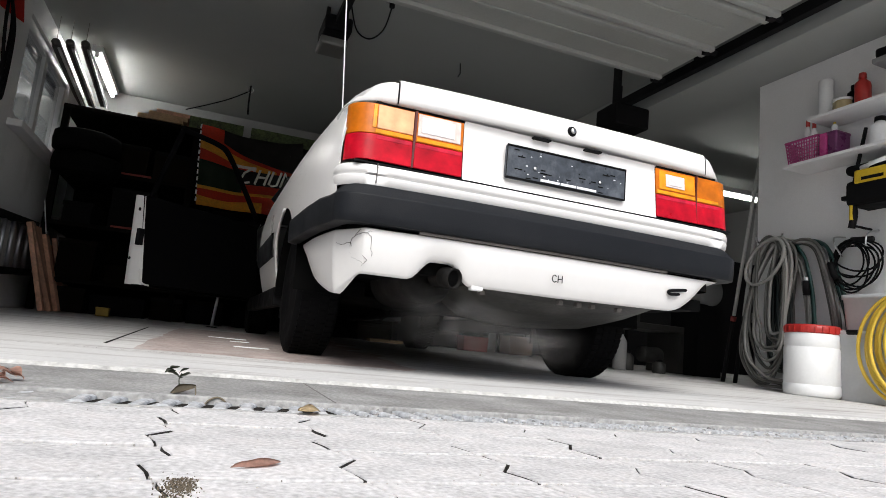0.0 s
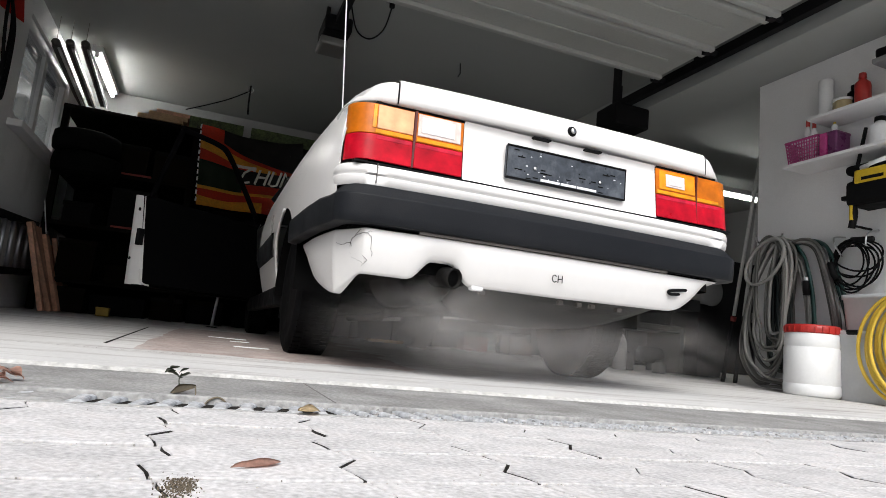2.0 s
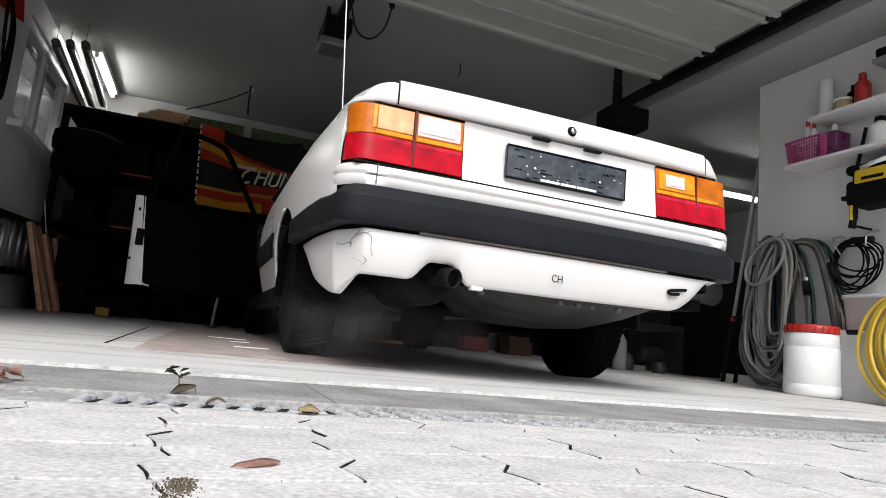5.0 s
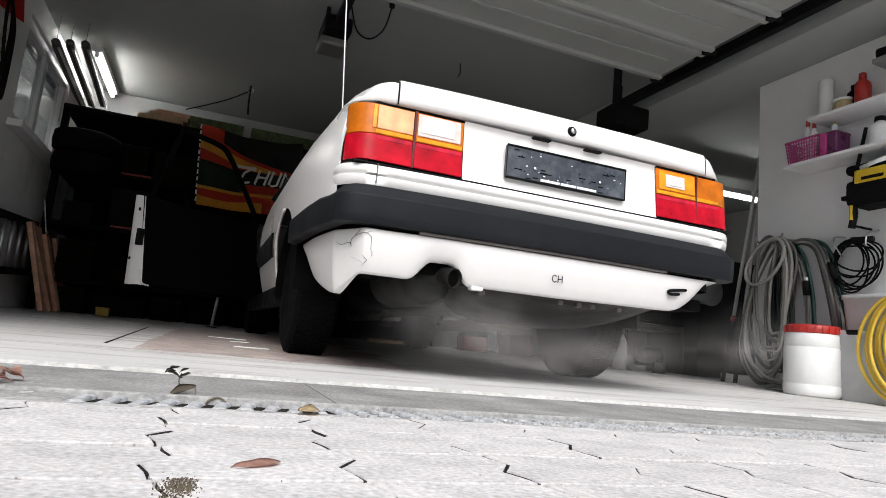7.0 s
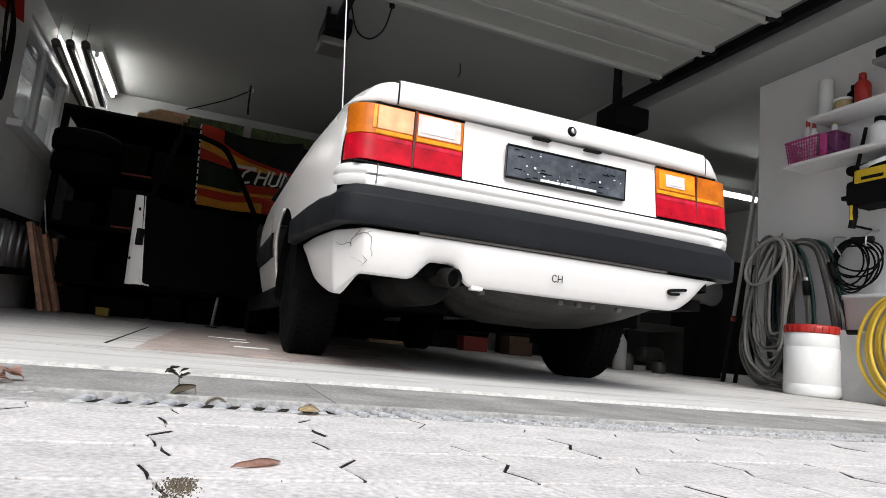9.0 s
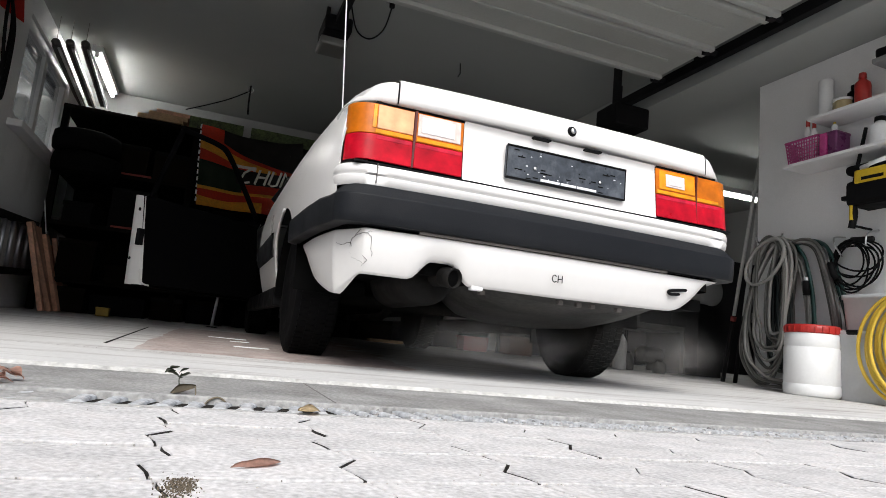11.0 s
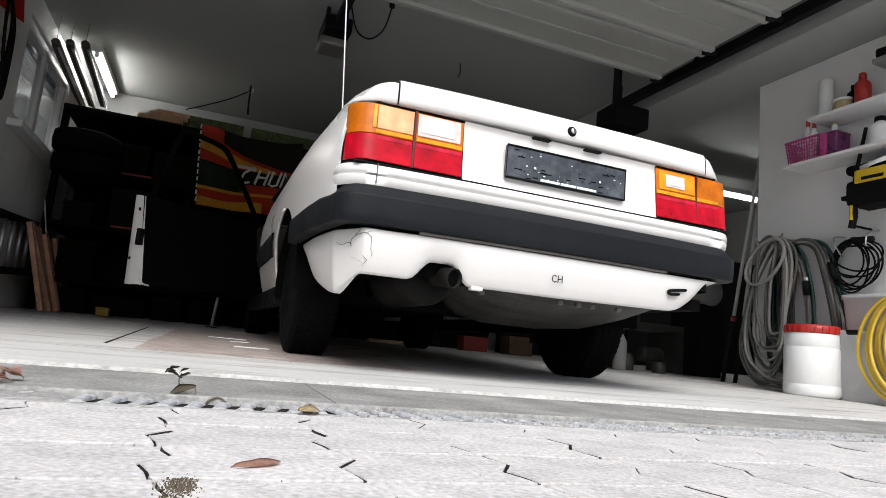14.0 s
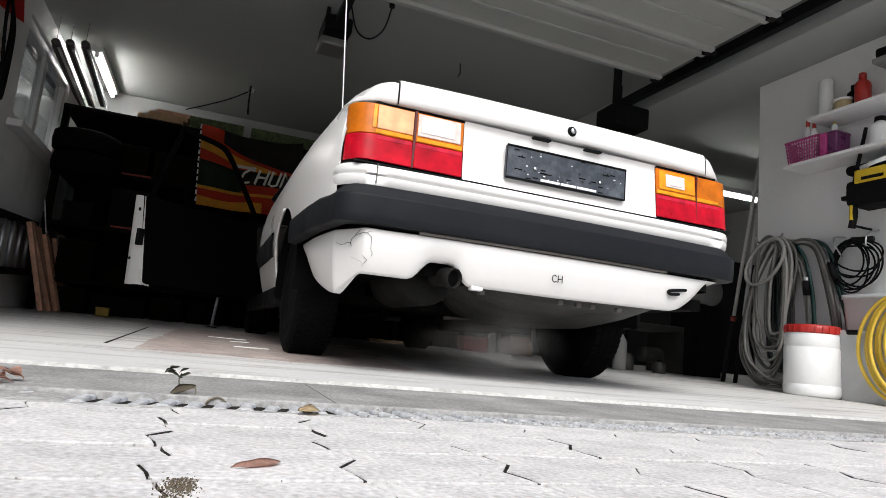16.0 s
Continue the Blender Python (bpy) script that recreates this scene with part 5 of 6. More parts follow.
# ---- side wall with shelves ----
def build_right():
    for z, y0, y1, lab in ((1.60, -0.1, 1.30, "lower"), (1.905, -0.1, 1.10, "upper")):
        s = thing("wall_shelf", "white board shelf on the side wall", "shelf", 2.6, 0, z, 0, 0, 0, "wall shelves")
        part("board", box(0.0, RIGHT - 2.6, y0, y1, 0, 0.022), M_WALL, s, "", False, 0.003)
    top = thing("wall_shelf", "small dark shelf high on the side wall", "shelf", 2.62, 0.2, 2.16, group="wall shelves")
    part("board", box(0.0, RIGHT - 2.62, -0.4, 0.45, 0, 0.03), M_WALLB, top)
    for y, w, h in ((0.30, 0.3, 0.07), (-0.1, 0.35, 0.12)):
        b = thing("tool_case", "dark tool case lying on the high shelf", "case", 2.74, 0.2 + y, 2.19, 0, 0, 8)
        part("body", box(-0.1, 0.1, -w / 2, w / 2, 0, h), M_BLACK, b, "", False, 0.02)
        part("handle", tube([(-0.1, -0.06, h / 2), (-0.14, -0.05, h / 2), (-0.14, 0.05, h / 2), (-0.1, 0.06, h / 2)], 0.01, 6), M_BLACK, b)
    # pink basket
    pk = mat("pink_plastic", (0.40, 0.045, 0.19), 0.4, 0, 0.1)
    bk = thing("basket", "pink perforated plastic basket on the shelf", "basket", 2.72, 1.155, 1.622)
    part("base", box(-0.09, 0.09, -0.11, 0.11, 0, 0.006), pk, bk)
    for a, b in ((-1, 0), (1, 0), (0, -1), (0, 1)):
        n = 13 if b == 0 else 10
        for k in range(n):
            u = -1 + 2 * k / (n - 1)
            p0, p1 = ((a * 0.09, 0.11 * u, 0.0), (a * 0.104, 0.128 * u, 0.165)) if b == 0 else ((0.09 * u, b * 0.11, 0.0), (0.104 * u, b * 0.128, 0.165))
            part("slat", tube([p0, p1], 0.0045, 5), pk, bk)
    for k in range(7):
        z = 0.008 + 0.157 * k / 6
        w, d = 0.09 + 0.014 * z / 0.165, 0.11 + 0.018 * z / 0.165
        part("rim" if k == 6 else "band", tube([(x * w, y * d, z) for x, y in ((-1, -1), (1, -1), (1, 1), (-1, 1))], 0.009 if k in (0, 6) else 0.0045, 6, None, True), pk, bk)
    pc = mat("magenta_plastic", (0.46, 0.05, 0.22), 0.3, 0, 0.2, 10)
    for y, w, mt in ((1.0, 0.030, pc), (0.935, 0.034, mat("dim_violet_plastic", (0.14, 0.03, 0.11), 0.3, 0, 0.2, 10))):
        c = thing("detergent_box", "glossy pink plastic box standing on the shelf", "box", 2.70, y, 1.622, group="plastic boxes")
        part("body", box(-0.07, 0.07, -w, w, 0, 0.165), mt, c, "", False, 0.012)
        part("lid", box(-0.072, 0.072, -w - 0.002, w + 0.002, 0.15, 0.172), mt, c, "", False, 0.006)
    tin = thing("tin", "cream tin with a pale lid on the upper shelf", "tin", 2.70, 0.90, 1.927)
    part("body", lathe([(0.0, 0.0), (0.055, 0.0), (0.057, 0.004), (0.057, 0.075), (0.055, 0.08), (0.0, 0.08)], 24), mat("cream_tin", (0.50, 0.40, 0.22), 0.4), tin, "", True)
    part("lid", lathe([(0.0, 0.078), (0.060, 0.078), (0.060, 0.094), (0.056, 0.098), (0.0, 0.098)], 24), M_WALL, tin, "pale lid", True)
    wt = M_WHITE
    rd = mat("red_plastic", (0.42, 0.025, 0.02), 0.4)
    def bottle(name, label, x, y, z, r, h, body, cap, group=""):
        t = thing(name, label, "bottle", x, y, z, group=group)
        part("body", lathe([(0.0, 0.0), (r * 0.95, 0.0), (r, 0.01), (r, h * 0.62), (r * 0.9, h * 0.70), (r * 0.4, h * 0.80), (r * 0.38, h * 0.84), (0.0, h * 0.84)], 18), body, t, "", True)
        part("cap", lathe([(0.0, h * 0.83), (r * 0.48, h * 0.83), (r * 0.45, h * 0.97), (r * 0.2, h), (0.0, h)], 14), cap, t, "", True)
    bottle("spray_bottle", "white bottle with a red cap in the basket", 2.70, 1.17, 1.632, 0.028, 0.33, wt, rd, "bottles")
    bottle("spray_bottle", "white bottle with a red cap in the basket", 2.70, 1.12, 1.632, 0.028, 0.30, wt, rd, "bottles")
    bottle("red_bottle", "red plastic bottle on the upper shelf", 2.72, 0.78, 1.927, 0.05, 0.25, rd, rd)
    bottle("dark_bottle", "dark bottle on the upper shelf", 2.75, 0.86, 1.927, 0.045, 0.20, M_BLACK, M_BLACK)
    bottle("white_canister", "white canister on the lower shelf", 2.74, 0.68, 1.622, 0.07, 0.22, wt, M_BLACK)
    bottle("small_bottle", "small yellow capped bottle on the lower shelf", 2.72, 0.98, 1.80, 0.02, 0.09, wt, mat("yellow_cap", (0.55, 0.38, 0.03), 0.4))
    roll = thing("paper_roll", "white paper roll standing on the shelf", "roll", 2.72, 1.045, 1.927)
    part("paper", lathe([(0.0, 0.0), (0.046, 0.0), (0.048, 0.004), (0.048, 0.286), (0.044, 0.29), (0.02, 0.29), (0.02, 0.27), (0.0, 0.27)], 24), M_WHITE, roll, "", True)
    part("core", lathe([(0.018, 0.27), (0.02, 0.292), (0.016, 0.292), (0.016, 0.27)], 16), M_WOOD, roll)
    can = thing("tin", "cream tin with a lid on the shelf", "tin", 2.72, 0.92, 1.927)
    part("body", lathe([(0.0, 0.0), (0.06, 0.0), (0.062, 0.004), (0.062, 0.085), (0.0, 0.085)], 22), mat("cream_tin", (0.45, 0.36, 0.20), 0.5), can, "", True)
    part("lid", lathe([(0.0, 0.083), (0.066, 0.083), (0.066, 0.105), (0.0, 0.107)], 22), M_WHITE, can, "", True)
    # pressure washer hanging under the shelf
    ye = mat("yellow_plastic", (0.62, 0.42, 0.02), 0.4)
    pw = thing("pressure_washer", "yellow and black pressure washer hung on the wall", "pressure washer", 2.73, 0.48, 1.27)
    part("body", box(-0.11, 0.11, -0.30, 0.36, -0.03, 0.14), M_BLACK, pw, "", False, 0.03)
    part("top", box(-0.10, 0.10, -0.30, 0.37, 0.18, 0.25), M_BLACK, pw, "black top with stored cable", False, 0.03)
    part("hood", box(-0.116, 0.115, -0.305, 0.295, 0.105, 0.20), ye, pw, "yellow hood", False, 0.015)
    part("name_bar", box(-0.1185, -0.114, 0.10, 0.24, 0.125, 0.145), M_TRIM, pw)
    part("nozzle", tube([(-0.08, 0.26, 0.21), (-0.08, 0.10, 0.24)], 0.024, 12), M_WHITE, pw, "", True)
    part("hook", tube([(0.11, 0, 0.18), (0.125, 0, 0.24)], 0.01, 6), M_DARK, pw)
    lance = thing("spray_lance", "black and yellow spray gun hanging on the wall", "spray gun", 2.66, 0.82, 1.10)
    part("grip", tube(smooth_line([(0, 0, 0.0), (0, -0.02, 0.10), (0, 0.0, 0.20)], 4), 0.022, 10), M_BLACK, lance, "", True)
    part("stripe", tube([(-0.012, -0.012, 0.05), (-0.012, -0.012, 0.15)], 0.015, 8), ye, lance)
    part("trigger", box(-0.02, 0.02, -0.06, 0.06, 0.19, 0.22), M_BLACK, lance, "", False, 0.008)
    part("lance", tube([(0, 0, 0.2), (0.02, -0.03, 0.42), (0.06, -0.06, 0.68)], 0.012, 8), M_DARK, lance, "", True)
    part("hanger", tube([(0.0, 0, 0.02), (0.19, 0, 0.02)], 0.008, 6), M_DARK, lance)
    # black cable coil
    random.seed(14)
    cc = thing("cable_coil", "black cable coil hung on a wall hook", "cable", 2.79, 0.87, 0.87)
    for k in range(8):
        ph, ra, rb = random.uniform(0, 6.28), 0.15 + random.uniform(-0.06, 0.035), 0.155 + random.uniform(-0.06, 0.02)
        cy, cz = random.uniform(-0.04, 0.05), 0.17 - rb + random.uniform(-0.03, 0.01)
        part("turn", tube([(-0.015 * (k % 4) + 0.02 * math.sin(3 * a + ph), cy + (ra + 0.012 * math.sin(2 * a + ph)) * math.cos(a), cz + rb * math.sin(a) + 0.01 * math.cos(3 * a + ph)) for a in (math.tau * j / 30 for j in range(30))], 0.006, 6, None, True), M_BLACK, cc, "", True)
    part("tie", tube([(-0.03, 0.02, 0.175), (-0.03, -0.12, 0.165)], 0.02, 8), M_DARK, cc, "", True)
    part("plug", tube(smooth_line([(-0.06, 0.15, 0.03), (-0.06, 0.13, -0.04), (-0.06, 0.10, -0.09)], 3), 0.022, 8), M_BLACK, cc, "", True)
    part("hook", tube(smooth_line([(0.06, 0.13, 0.22), (-0.05, 0.13, 0.20), (-0.07, 0.10, 0.13), (-0.07, 0.06, 0.06)], 4), 0.006, 6), M_STEEL, cc, "steel wire hook")
    part("hook", tube(smooth_line([(0.06, -0.10, 0.24), (-0.05, -0.10, 0.20), (-0.07, -0.10, 0.12)], 4), 0.006, 6), M_STEEL, cc)
    # garden hoses on the corner
    gh = mat("grey_hose", (0.27, 0.265, 0.25), 0.5, 0, 0.12)
    # darker copy of the grey hose; its turns paint the shaded gaps between strands
    g2 = mat("gap_dark_grey_hose", (0.10, 0.098, 0.09), 0.5, 0, 0.2)
    gd = mat("dark_green_hose", (0.012, 0.05, 0.045), 0.45, 0, 0.15)
    hs = thing("garden_hose", "grey and dark green garden hoses hung on wall hooks", "hose", 2.72, 1.38, 1.08)
    for y in (0.20, 0.10, -0.03):
        part("wall_hook", tube(smooth_line([(0.13, y, 0.03), (-0.02, y, 0.02), (-0.05, y, 0.06)], 4), 0.009, 6), M_STEEL, hs)
    def hung(x, shape, spread, radius, mt):
        """One closed turn: (along the wall, height) points above the floor."""
        pts = [(x + random.uniform(-0.008, 0.008) - 2.72, y + random.uniform(-spread, spread) - 1.38, max(0.03, z + random.uniform(-spread, spread)) - 1.08) for y, z in shape]
        part("turn", tube(smooth_line(pts, 6, True), radius, 7, None, True), mt, hs, "", True)
    # the open turns that reach the floor
    for k in range(7):
        hung(2.705 - 0.013 * k, [(1.32 + 0.012 * k, 1.085), (1.46 + 0.008 * k, 1.06), (1.60 - 0.008 * k, 0.83), (1.70 - 0.03 * k, 0.55), (1.74 - 0.04 * k, 0.32 + 0.02 * k), (1.64 - 0.03 * k, 0.09 + 0.04 * k), (1.50 - 0.02 * k, 0.04 + 0.045 * k), (1.39 - 0.01 * k, 0.22 + 0.02 * k), (1.35 - 0.008 * k, 0.55), (1.28 + 0.005 * k, 0.92)], 0.02, 0.0115, gh if k % 3 else g2)
    # dark turns inside the bundle
    gk = mat("black_green_hose", (0.010, 0.017, 0.016), 0.5, 0, 0.2)
    for k in range(9):
        hung(2.815 - 0.010 * (k % 3), [(1.36, 1.06 - 0.01 * k), (1.46 + 0.006 * k, 1.02 - 0.02 * k), (1.55 - 0.008 * k, 0.78), (1.58 - 0.012 * k, 0.48), (1.56 - 0.016 * k, 0.24 + 0.012 * k), (1.46 - 0.008 * k, 0.16 + 0.018 * k), (1.40 - 0.004 * k, 0.45), (1.36 + 0.006 * k, 0.80)], 0.012, 0.012, gk if k % 3 else g2)
    # slack turns that lie on the floor behind the barrel
    for k in range(5):
        hung(2.70 - 0.012 * k, [(1.42 - 0.01 * k, 1.06), (1.58 - 0.01 * k, 0.84), (1.70 - 0.012 * k, 0.52), (1.72 - 0.02 * k, 0.26), (1.60 - 0.02 * k, 0.06 + 0.015 * k), (1.40, 0.035 + 0.012 * k), (1.22, 0.05 + 0.02 * k), (1.30, 0.26 + 0.03 * k), (1.50 - 0.015 * k, 0.42), (1.50 - 0.02 * k, 0.75)], 0.015, 0.0115, g2 if k % 2 else gh)
    # the tighter turns beside them
    for k in range(8):
        hung(2.80 - 0.012 * (k % 5), [(1.41 - 0.012 * k, 1.06), (1.31 - 0.014 * k, 1.085), (1.20 - 0.018 * k, 1.02), (1.11 - 0.018 * k, 0.78), (1.04 - 0.018 * k, 0.48), (1.04 - 0.01 * k, 0.20), (1.14, 0.14), (1.22 - 0.008 * k, 0.36), (1.27 - 0.012 * k, 0.70), (1.34 - 0.014 * k, 0.95)], 0.009, 0.0115, (gh if k % 2 else g2) if k < 5 else gd)
    loop = [(-0.115, 0.065 + 0.15 * math.cos(a) - 0.075 * math.sin(a), -0.155 + 0.165 * math.sin(a)) for a in (math.tau * j / 26 for j in range(26))]
    part("turn", tube(loop, 0.013, 8, None, True), gh, hs, "", True)
    part("coupling", tube([(-0.02, -0.20, -0.30), (-0.02, -0.205, -0.40)], 0.022, 10), M_BLACK, hs, "black hose coupling", True)
    part("coupling_ring", tube([(-0.02, -0.198, -0.275), (-0.02, -0.2, -0.30)], 0.018, 10), M_STEEL, hs)
    # barrel
    ba = thing("barrel", "white plastic barrel with a red screw lid", "barrel", 2.50, 0.97, floor_z(0.97))
    part("body", lathe([(0.0, 0.0), (0.150, 0.0), (0.161, 0.008), (0.166, 0.03), (0.166, 0.068), (0.1615, 0.073), (0.1615, 0.076), (0.165, 0.081), (0.164, 0.302), (0.160, 0.306), (0.160, 0.309), (0.163, 0.314), (0.161, 0.355), (0.160, 0.385), (0.150, 0.40), (0.0, 0.40)], 40), M_WHITE, ba, "", True)
    part("lid", lathe([(0.0, 0.395), (0.158, 0.395), (0.160, 0.40), (0.160, 0.438), (0.152, 0.448), (0.12, 0.446), (0.0, 0.444)], 40), rd, ba, "red screw lid", True)
    for k in range(24):
        a = math.tau * k / 24
        part("lid_rib", box(-0.004, 0.004, -0.006, 0.006, 0.402, 0.436, None, Matrix.Rotation(a, 4, "Z") @ Matrix.Translation((0.161, 0, 0))), rd, ba)
    # translucent tubs
    tub_m = mat("frosted_plastic", (0.62, 0.63, 0.64), 0.35, 0, 0.05, trans=0.25)
    def tub(label, x, y, z, w, d, h):
        t = thing("plastic_tub", label, "tub", x, y, z, group="plastic tubs")
        rows = []
        for s, zz in ((0.86, 0.0), (0.88, 0.006), (0.99, h - 0.03), (1.05, h - 0.03), (1.05, h), (0.98, h), (0.97, h - 0.02), (0.85, 0.01)):
            pts = []
            for cx, cy, a0 in ((1, 1, 0), (-1, 1, 90), (-1, -1, 180), (1, -1, 270)):
                for k in range(4):
                    a = radians(a0 + 30 * k)
                    pts.append((s * (cx * (w / 2 - 0.03) + 0.03 * math.cos(a)), s * (cy * (d / 2 - 0.03) + 0.03 * math.sin(a)), zz))
            rows.append(pts)
        part("tub", grid_faces(bmesh.new(), rows, True, True), tub_m, t, "", True)
        return t
    t1 = tub("frosted plastic tub with pale contents on the floor", 2.68, 0.66, floor_z(0.66), 0.26, 0.40, 0.43)
    part("contents", box(-0.10, 0.10, -0.16, 0.16, 0.012, 0.19), M_WHITE, t1, "", False, 0.02)
    part("clip", tube([(-0.14, 0.10, 0.42), (-0.14, 0.04, 0.42)], 0.016, 8), M_BLACK, t1)
    tub("small frosted plastic tub stacked on a tub", 2.70, 0.70, floor_z(0.66) + 0.432, 0.20, 0.30, 0.23)
    # yellow hose coil
    yh = mat("yellow_hose", (0.72, 0.49, 0.055), 0.45, 0, 0.1)
    yc = thing("yellow_hose", "coiled yellow hose leaning on the tubs", "hose", 2.52, 0.36, 0.33)
    for k in range(11):
        ra, rb = 0.30 - 0.014 * k + random.uniform(-0.025, 0.01), 0.33 - 0.012 * k + random.uniform(-0.02, 0.01)
        part("turn", tube([(-0.012 * (k % 4) - 0.10 * (0.33 + rb * math.sin(a)) * -0.3, ra * math.cos(a) - 0.012 * k + 0.02, rb * math.sin(a) + 0.004 * k) for a in (math.tau * j / 36 for j in range(36))], 0.011, 7, None, True), yh, yc, "", True)
    dr = mat("dull_dark_red", (0.16, 0.02, 0.018), 0.6)
    pale = mat("pale_painted_tube", (0.45, 0.45, 0.44), 0.4, 0, 0.15, 8)
    # poles leaning in the corner of the side room
    for k, (xb, yb, xt, yt) in enumerate(((2.90, 2.10, 2.90, 1.70), (2.95, 2.02, 2.93, 1.70))):
        p = thing("pole", "grey metal pole leaning at the wall corner", "pole", xb, yb, floor_z(yb), group="leaning poles")
        part("shaft", tube([((xt - xb) * 0.25, (yt - yb) * 0.25, 0.54), ((xt - xb) * 0.86, (yt - yb) * 0.86, 1.9)], 0.015, 10), pale, p, "pale upper length of the pole", True)
        # lower length in dark colour, painting the shade that swallows the pole there
        part("shaded_length", tube([(0, 0, 0.0), ((xt - xb) * 0.25, (yt - yb) * 0.25, 0.545)], 0.018, 10), M_DARK, p, "", True)
        if k == 0:
            part("clamp", tube([((xt - xb) * 0.23, (yt - yb) * 0.23, 0.50), ((xt - xb) * 0.25, (yt - yb) * 0.25, 0.54)], 0.024, 10), dr, p, "", True)
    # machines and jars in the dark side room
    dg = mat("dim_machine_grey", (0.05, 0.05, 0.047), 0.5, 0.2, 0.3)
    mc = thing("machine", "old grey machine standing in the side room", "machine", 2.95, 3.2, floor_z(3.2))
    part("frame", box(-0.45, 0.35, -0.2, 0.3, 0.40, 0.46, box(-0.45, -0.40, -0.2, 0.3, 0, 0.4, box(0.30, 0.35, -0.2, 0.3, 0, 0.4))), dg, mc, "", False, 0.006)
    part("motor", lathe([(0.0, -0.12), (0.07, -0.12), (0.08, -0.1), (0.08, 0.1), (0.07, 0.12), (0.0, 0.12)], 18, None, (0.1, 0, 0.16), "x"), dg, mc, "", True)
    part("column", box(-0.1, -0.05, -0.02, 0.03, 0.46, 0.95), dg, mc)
    for x, y, h, mt in ((2.35, 2.75, 0.36, M_WALLB), (2.55, 2.9, 0.18, dg), (2.75, 2.7, 0.12, dg)):
        j = thing("canister", "dim canister standing on the floor", "canister", x, y, floor_z(y), group="canisters")
        part("body", lathe([(0.0, 0.0), (0.055, 0.0), (0.06, 0.01), (0.06, h * 0.7), (0.03, h * 0.85), (0.03, h * 0.9), (0.0, h * 0.9)], 16), mt, j, "", True)
        part("cap", lathe([(0.0, h * 0.88), (0.034, h * 0.88), (0.034, h), (0.0, h)], 12), M_DARK, j, "", True)
    # near-black cabinets added at the end of the side room to keep it dark
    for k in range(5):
        c = thing("cabinet", "near-black cabinet added to keep the side room end dark", "cabinet", 2.75 + 0.8 * k, 5.6, floor_z(5.6), group="side room cabinets")
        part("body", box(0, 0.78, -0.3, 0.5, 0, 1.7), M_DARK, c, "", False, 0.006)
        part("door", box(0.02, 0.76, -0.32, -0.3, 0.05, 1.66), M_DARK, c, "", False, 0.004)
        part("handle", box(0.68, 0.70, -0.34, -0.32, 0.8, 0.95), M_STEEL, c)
    gb = thing("grey_drum", "pale grey drum lying in the side room", "drum", 3.45, 3.0, 0.62)
    part("drum", lathe([(0.0, -0.2), (0.13, -0.2), (0.15, -0.18), (0.15, 0.18), (0.13, 0.2), (0.0, 0.2)], 22, None, (0, 0, 0.25), "y"), M_WALLB, gb, "", True)
    part("stand", box(-0.15, 0.15, -0.18, 0.18, -0.59, 0.11), M_DARK, gb)


build_right()
build_paving()


# ---- exhaust smoke: soft rigid puffs that drift ----
def smoke_material(name, density, cell):
    m = bpy.data.materials.new(name)
    m.use_nodes = True
    nt = m.node_tree
    n, ln = nt.nodes, nt.links
    n.remove(n["Principled BSDF"])
    co = n.new("ShaderNodeTexCoord")
    # density falls off from the axis of the puff
    mp = n.new("ShaderNodeMapping")
    mp.inputs["Scale"].default_value = (1.0, 0.0, 1.0)
    ln.new(co.outputs["Object"], mp.inputs["Vector"])
    le = n.new("ShaderNodeVectorMath")
    le.operation = "LENGTH"
    ln.new(mp.outputs[0], le.inputs[0])
    fall = n.new("ShaderNodeMapRange")
    fall.interpolation_type = "SMOOTHSTEP"
    fall.inputs[1].default_value, fall.inputs[2].default_value = -0.15, 0.98
    fall.inputs[3].default_value, fall.inputs[4].default_value = 1.0, 0.0
    ln.new(le.outputs["Value"], fall.inputs[0])
    no = n.new("ShaderNodeTexNoise")
    no.inputs["Scale"].default_value, no.inputs["Detail"].default_value, no.inputs["Distortion"].default_value = cell, 3.0, 0.7
    ln.new(co.outputs["Object"], no.inputs["Vector"])
    nr = n.new("ShaderNodeMapRange")
    nr.inputs[1].default_value, nr.inputs[2].default_value = 0.36, 0.70
    nr.inputs[3].default_value, nr.inputs[4].default_value = 0.20, 1.0
    ln.new(no.outputs[0], nr.inputs[0])
    mu = n.new("ShaderNodeMath")
    mu.operation = "MULTIPLY"
    sq = n.new("ShaderNodeMath")
    sq.operation = "POWER"
    sq.inputs[1].default_value = 1.6
    ln.new(fall.outputs[0], sq.inputs[0])
    ln.new(sq.outputs[0], mu.inputs[0])
    ln.new(nr.outputs[0], mu.inputs[1])
    m2 = n.new("ShaderNodeMath")
    m2.operation = "MULTIPLY"
    m2.inputs[1].default_value = density
    ln.new(mu.outputs[0], m2.inputs[0])
    tr = n.new("ShaderNodeBsdfTransparent")
    df = n.new("ShaderNodeBsdfDiffuse")
    df.inputs[0].default_value = (0.80, 0.775, 0.76, 1)
    tl = n.new("ShaderNodeBsdfTranslucent")
    tl.inputs[0].default_value = (0.80, 0.775, 0.76, 1)
    half = n.new("ShaderNodeMixShader")
    half.inputs[0].default_value = 0.5
    ln.new(df.outputs[0], half.inputs[1])
    ln.new(tl.outputs[0], half.inputs[2])
    mx = n.new("ShaderNodeMixShader")
    ln.new(m2.outputs[0], mx.inputs[0])
    ln.new(tr.outputs[0], mx.inputs[1])
    ln.new(half.outputs[0], mx.inputs[2])
    ln.new(mx.outputs[0], n["Material Output"].inputs["Surface"])
    return m


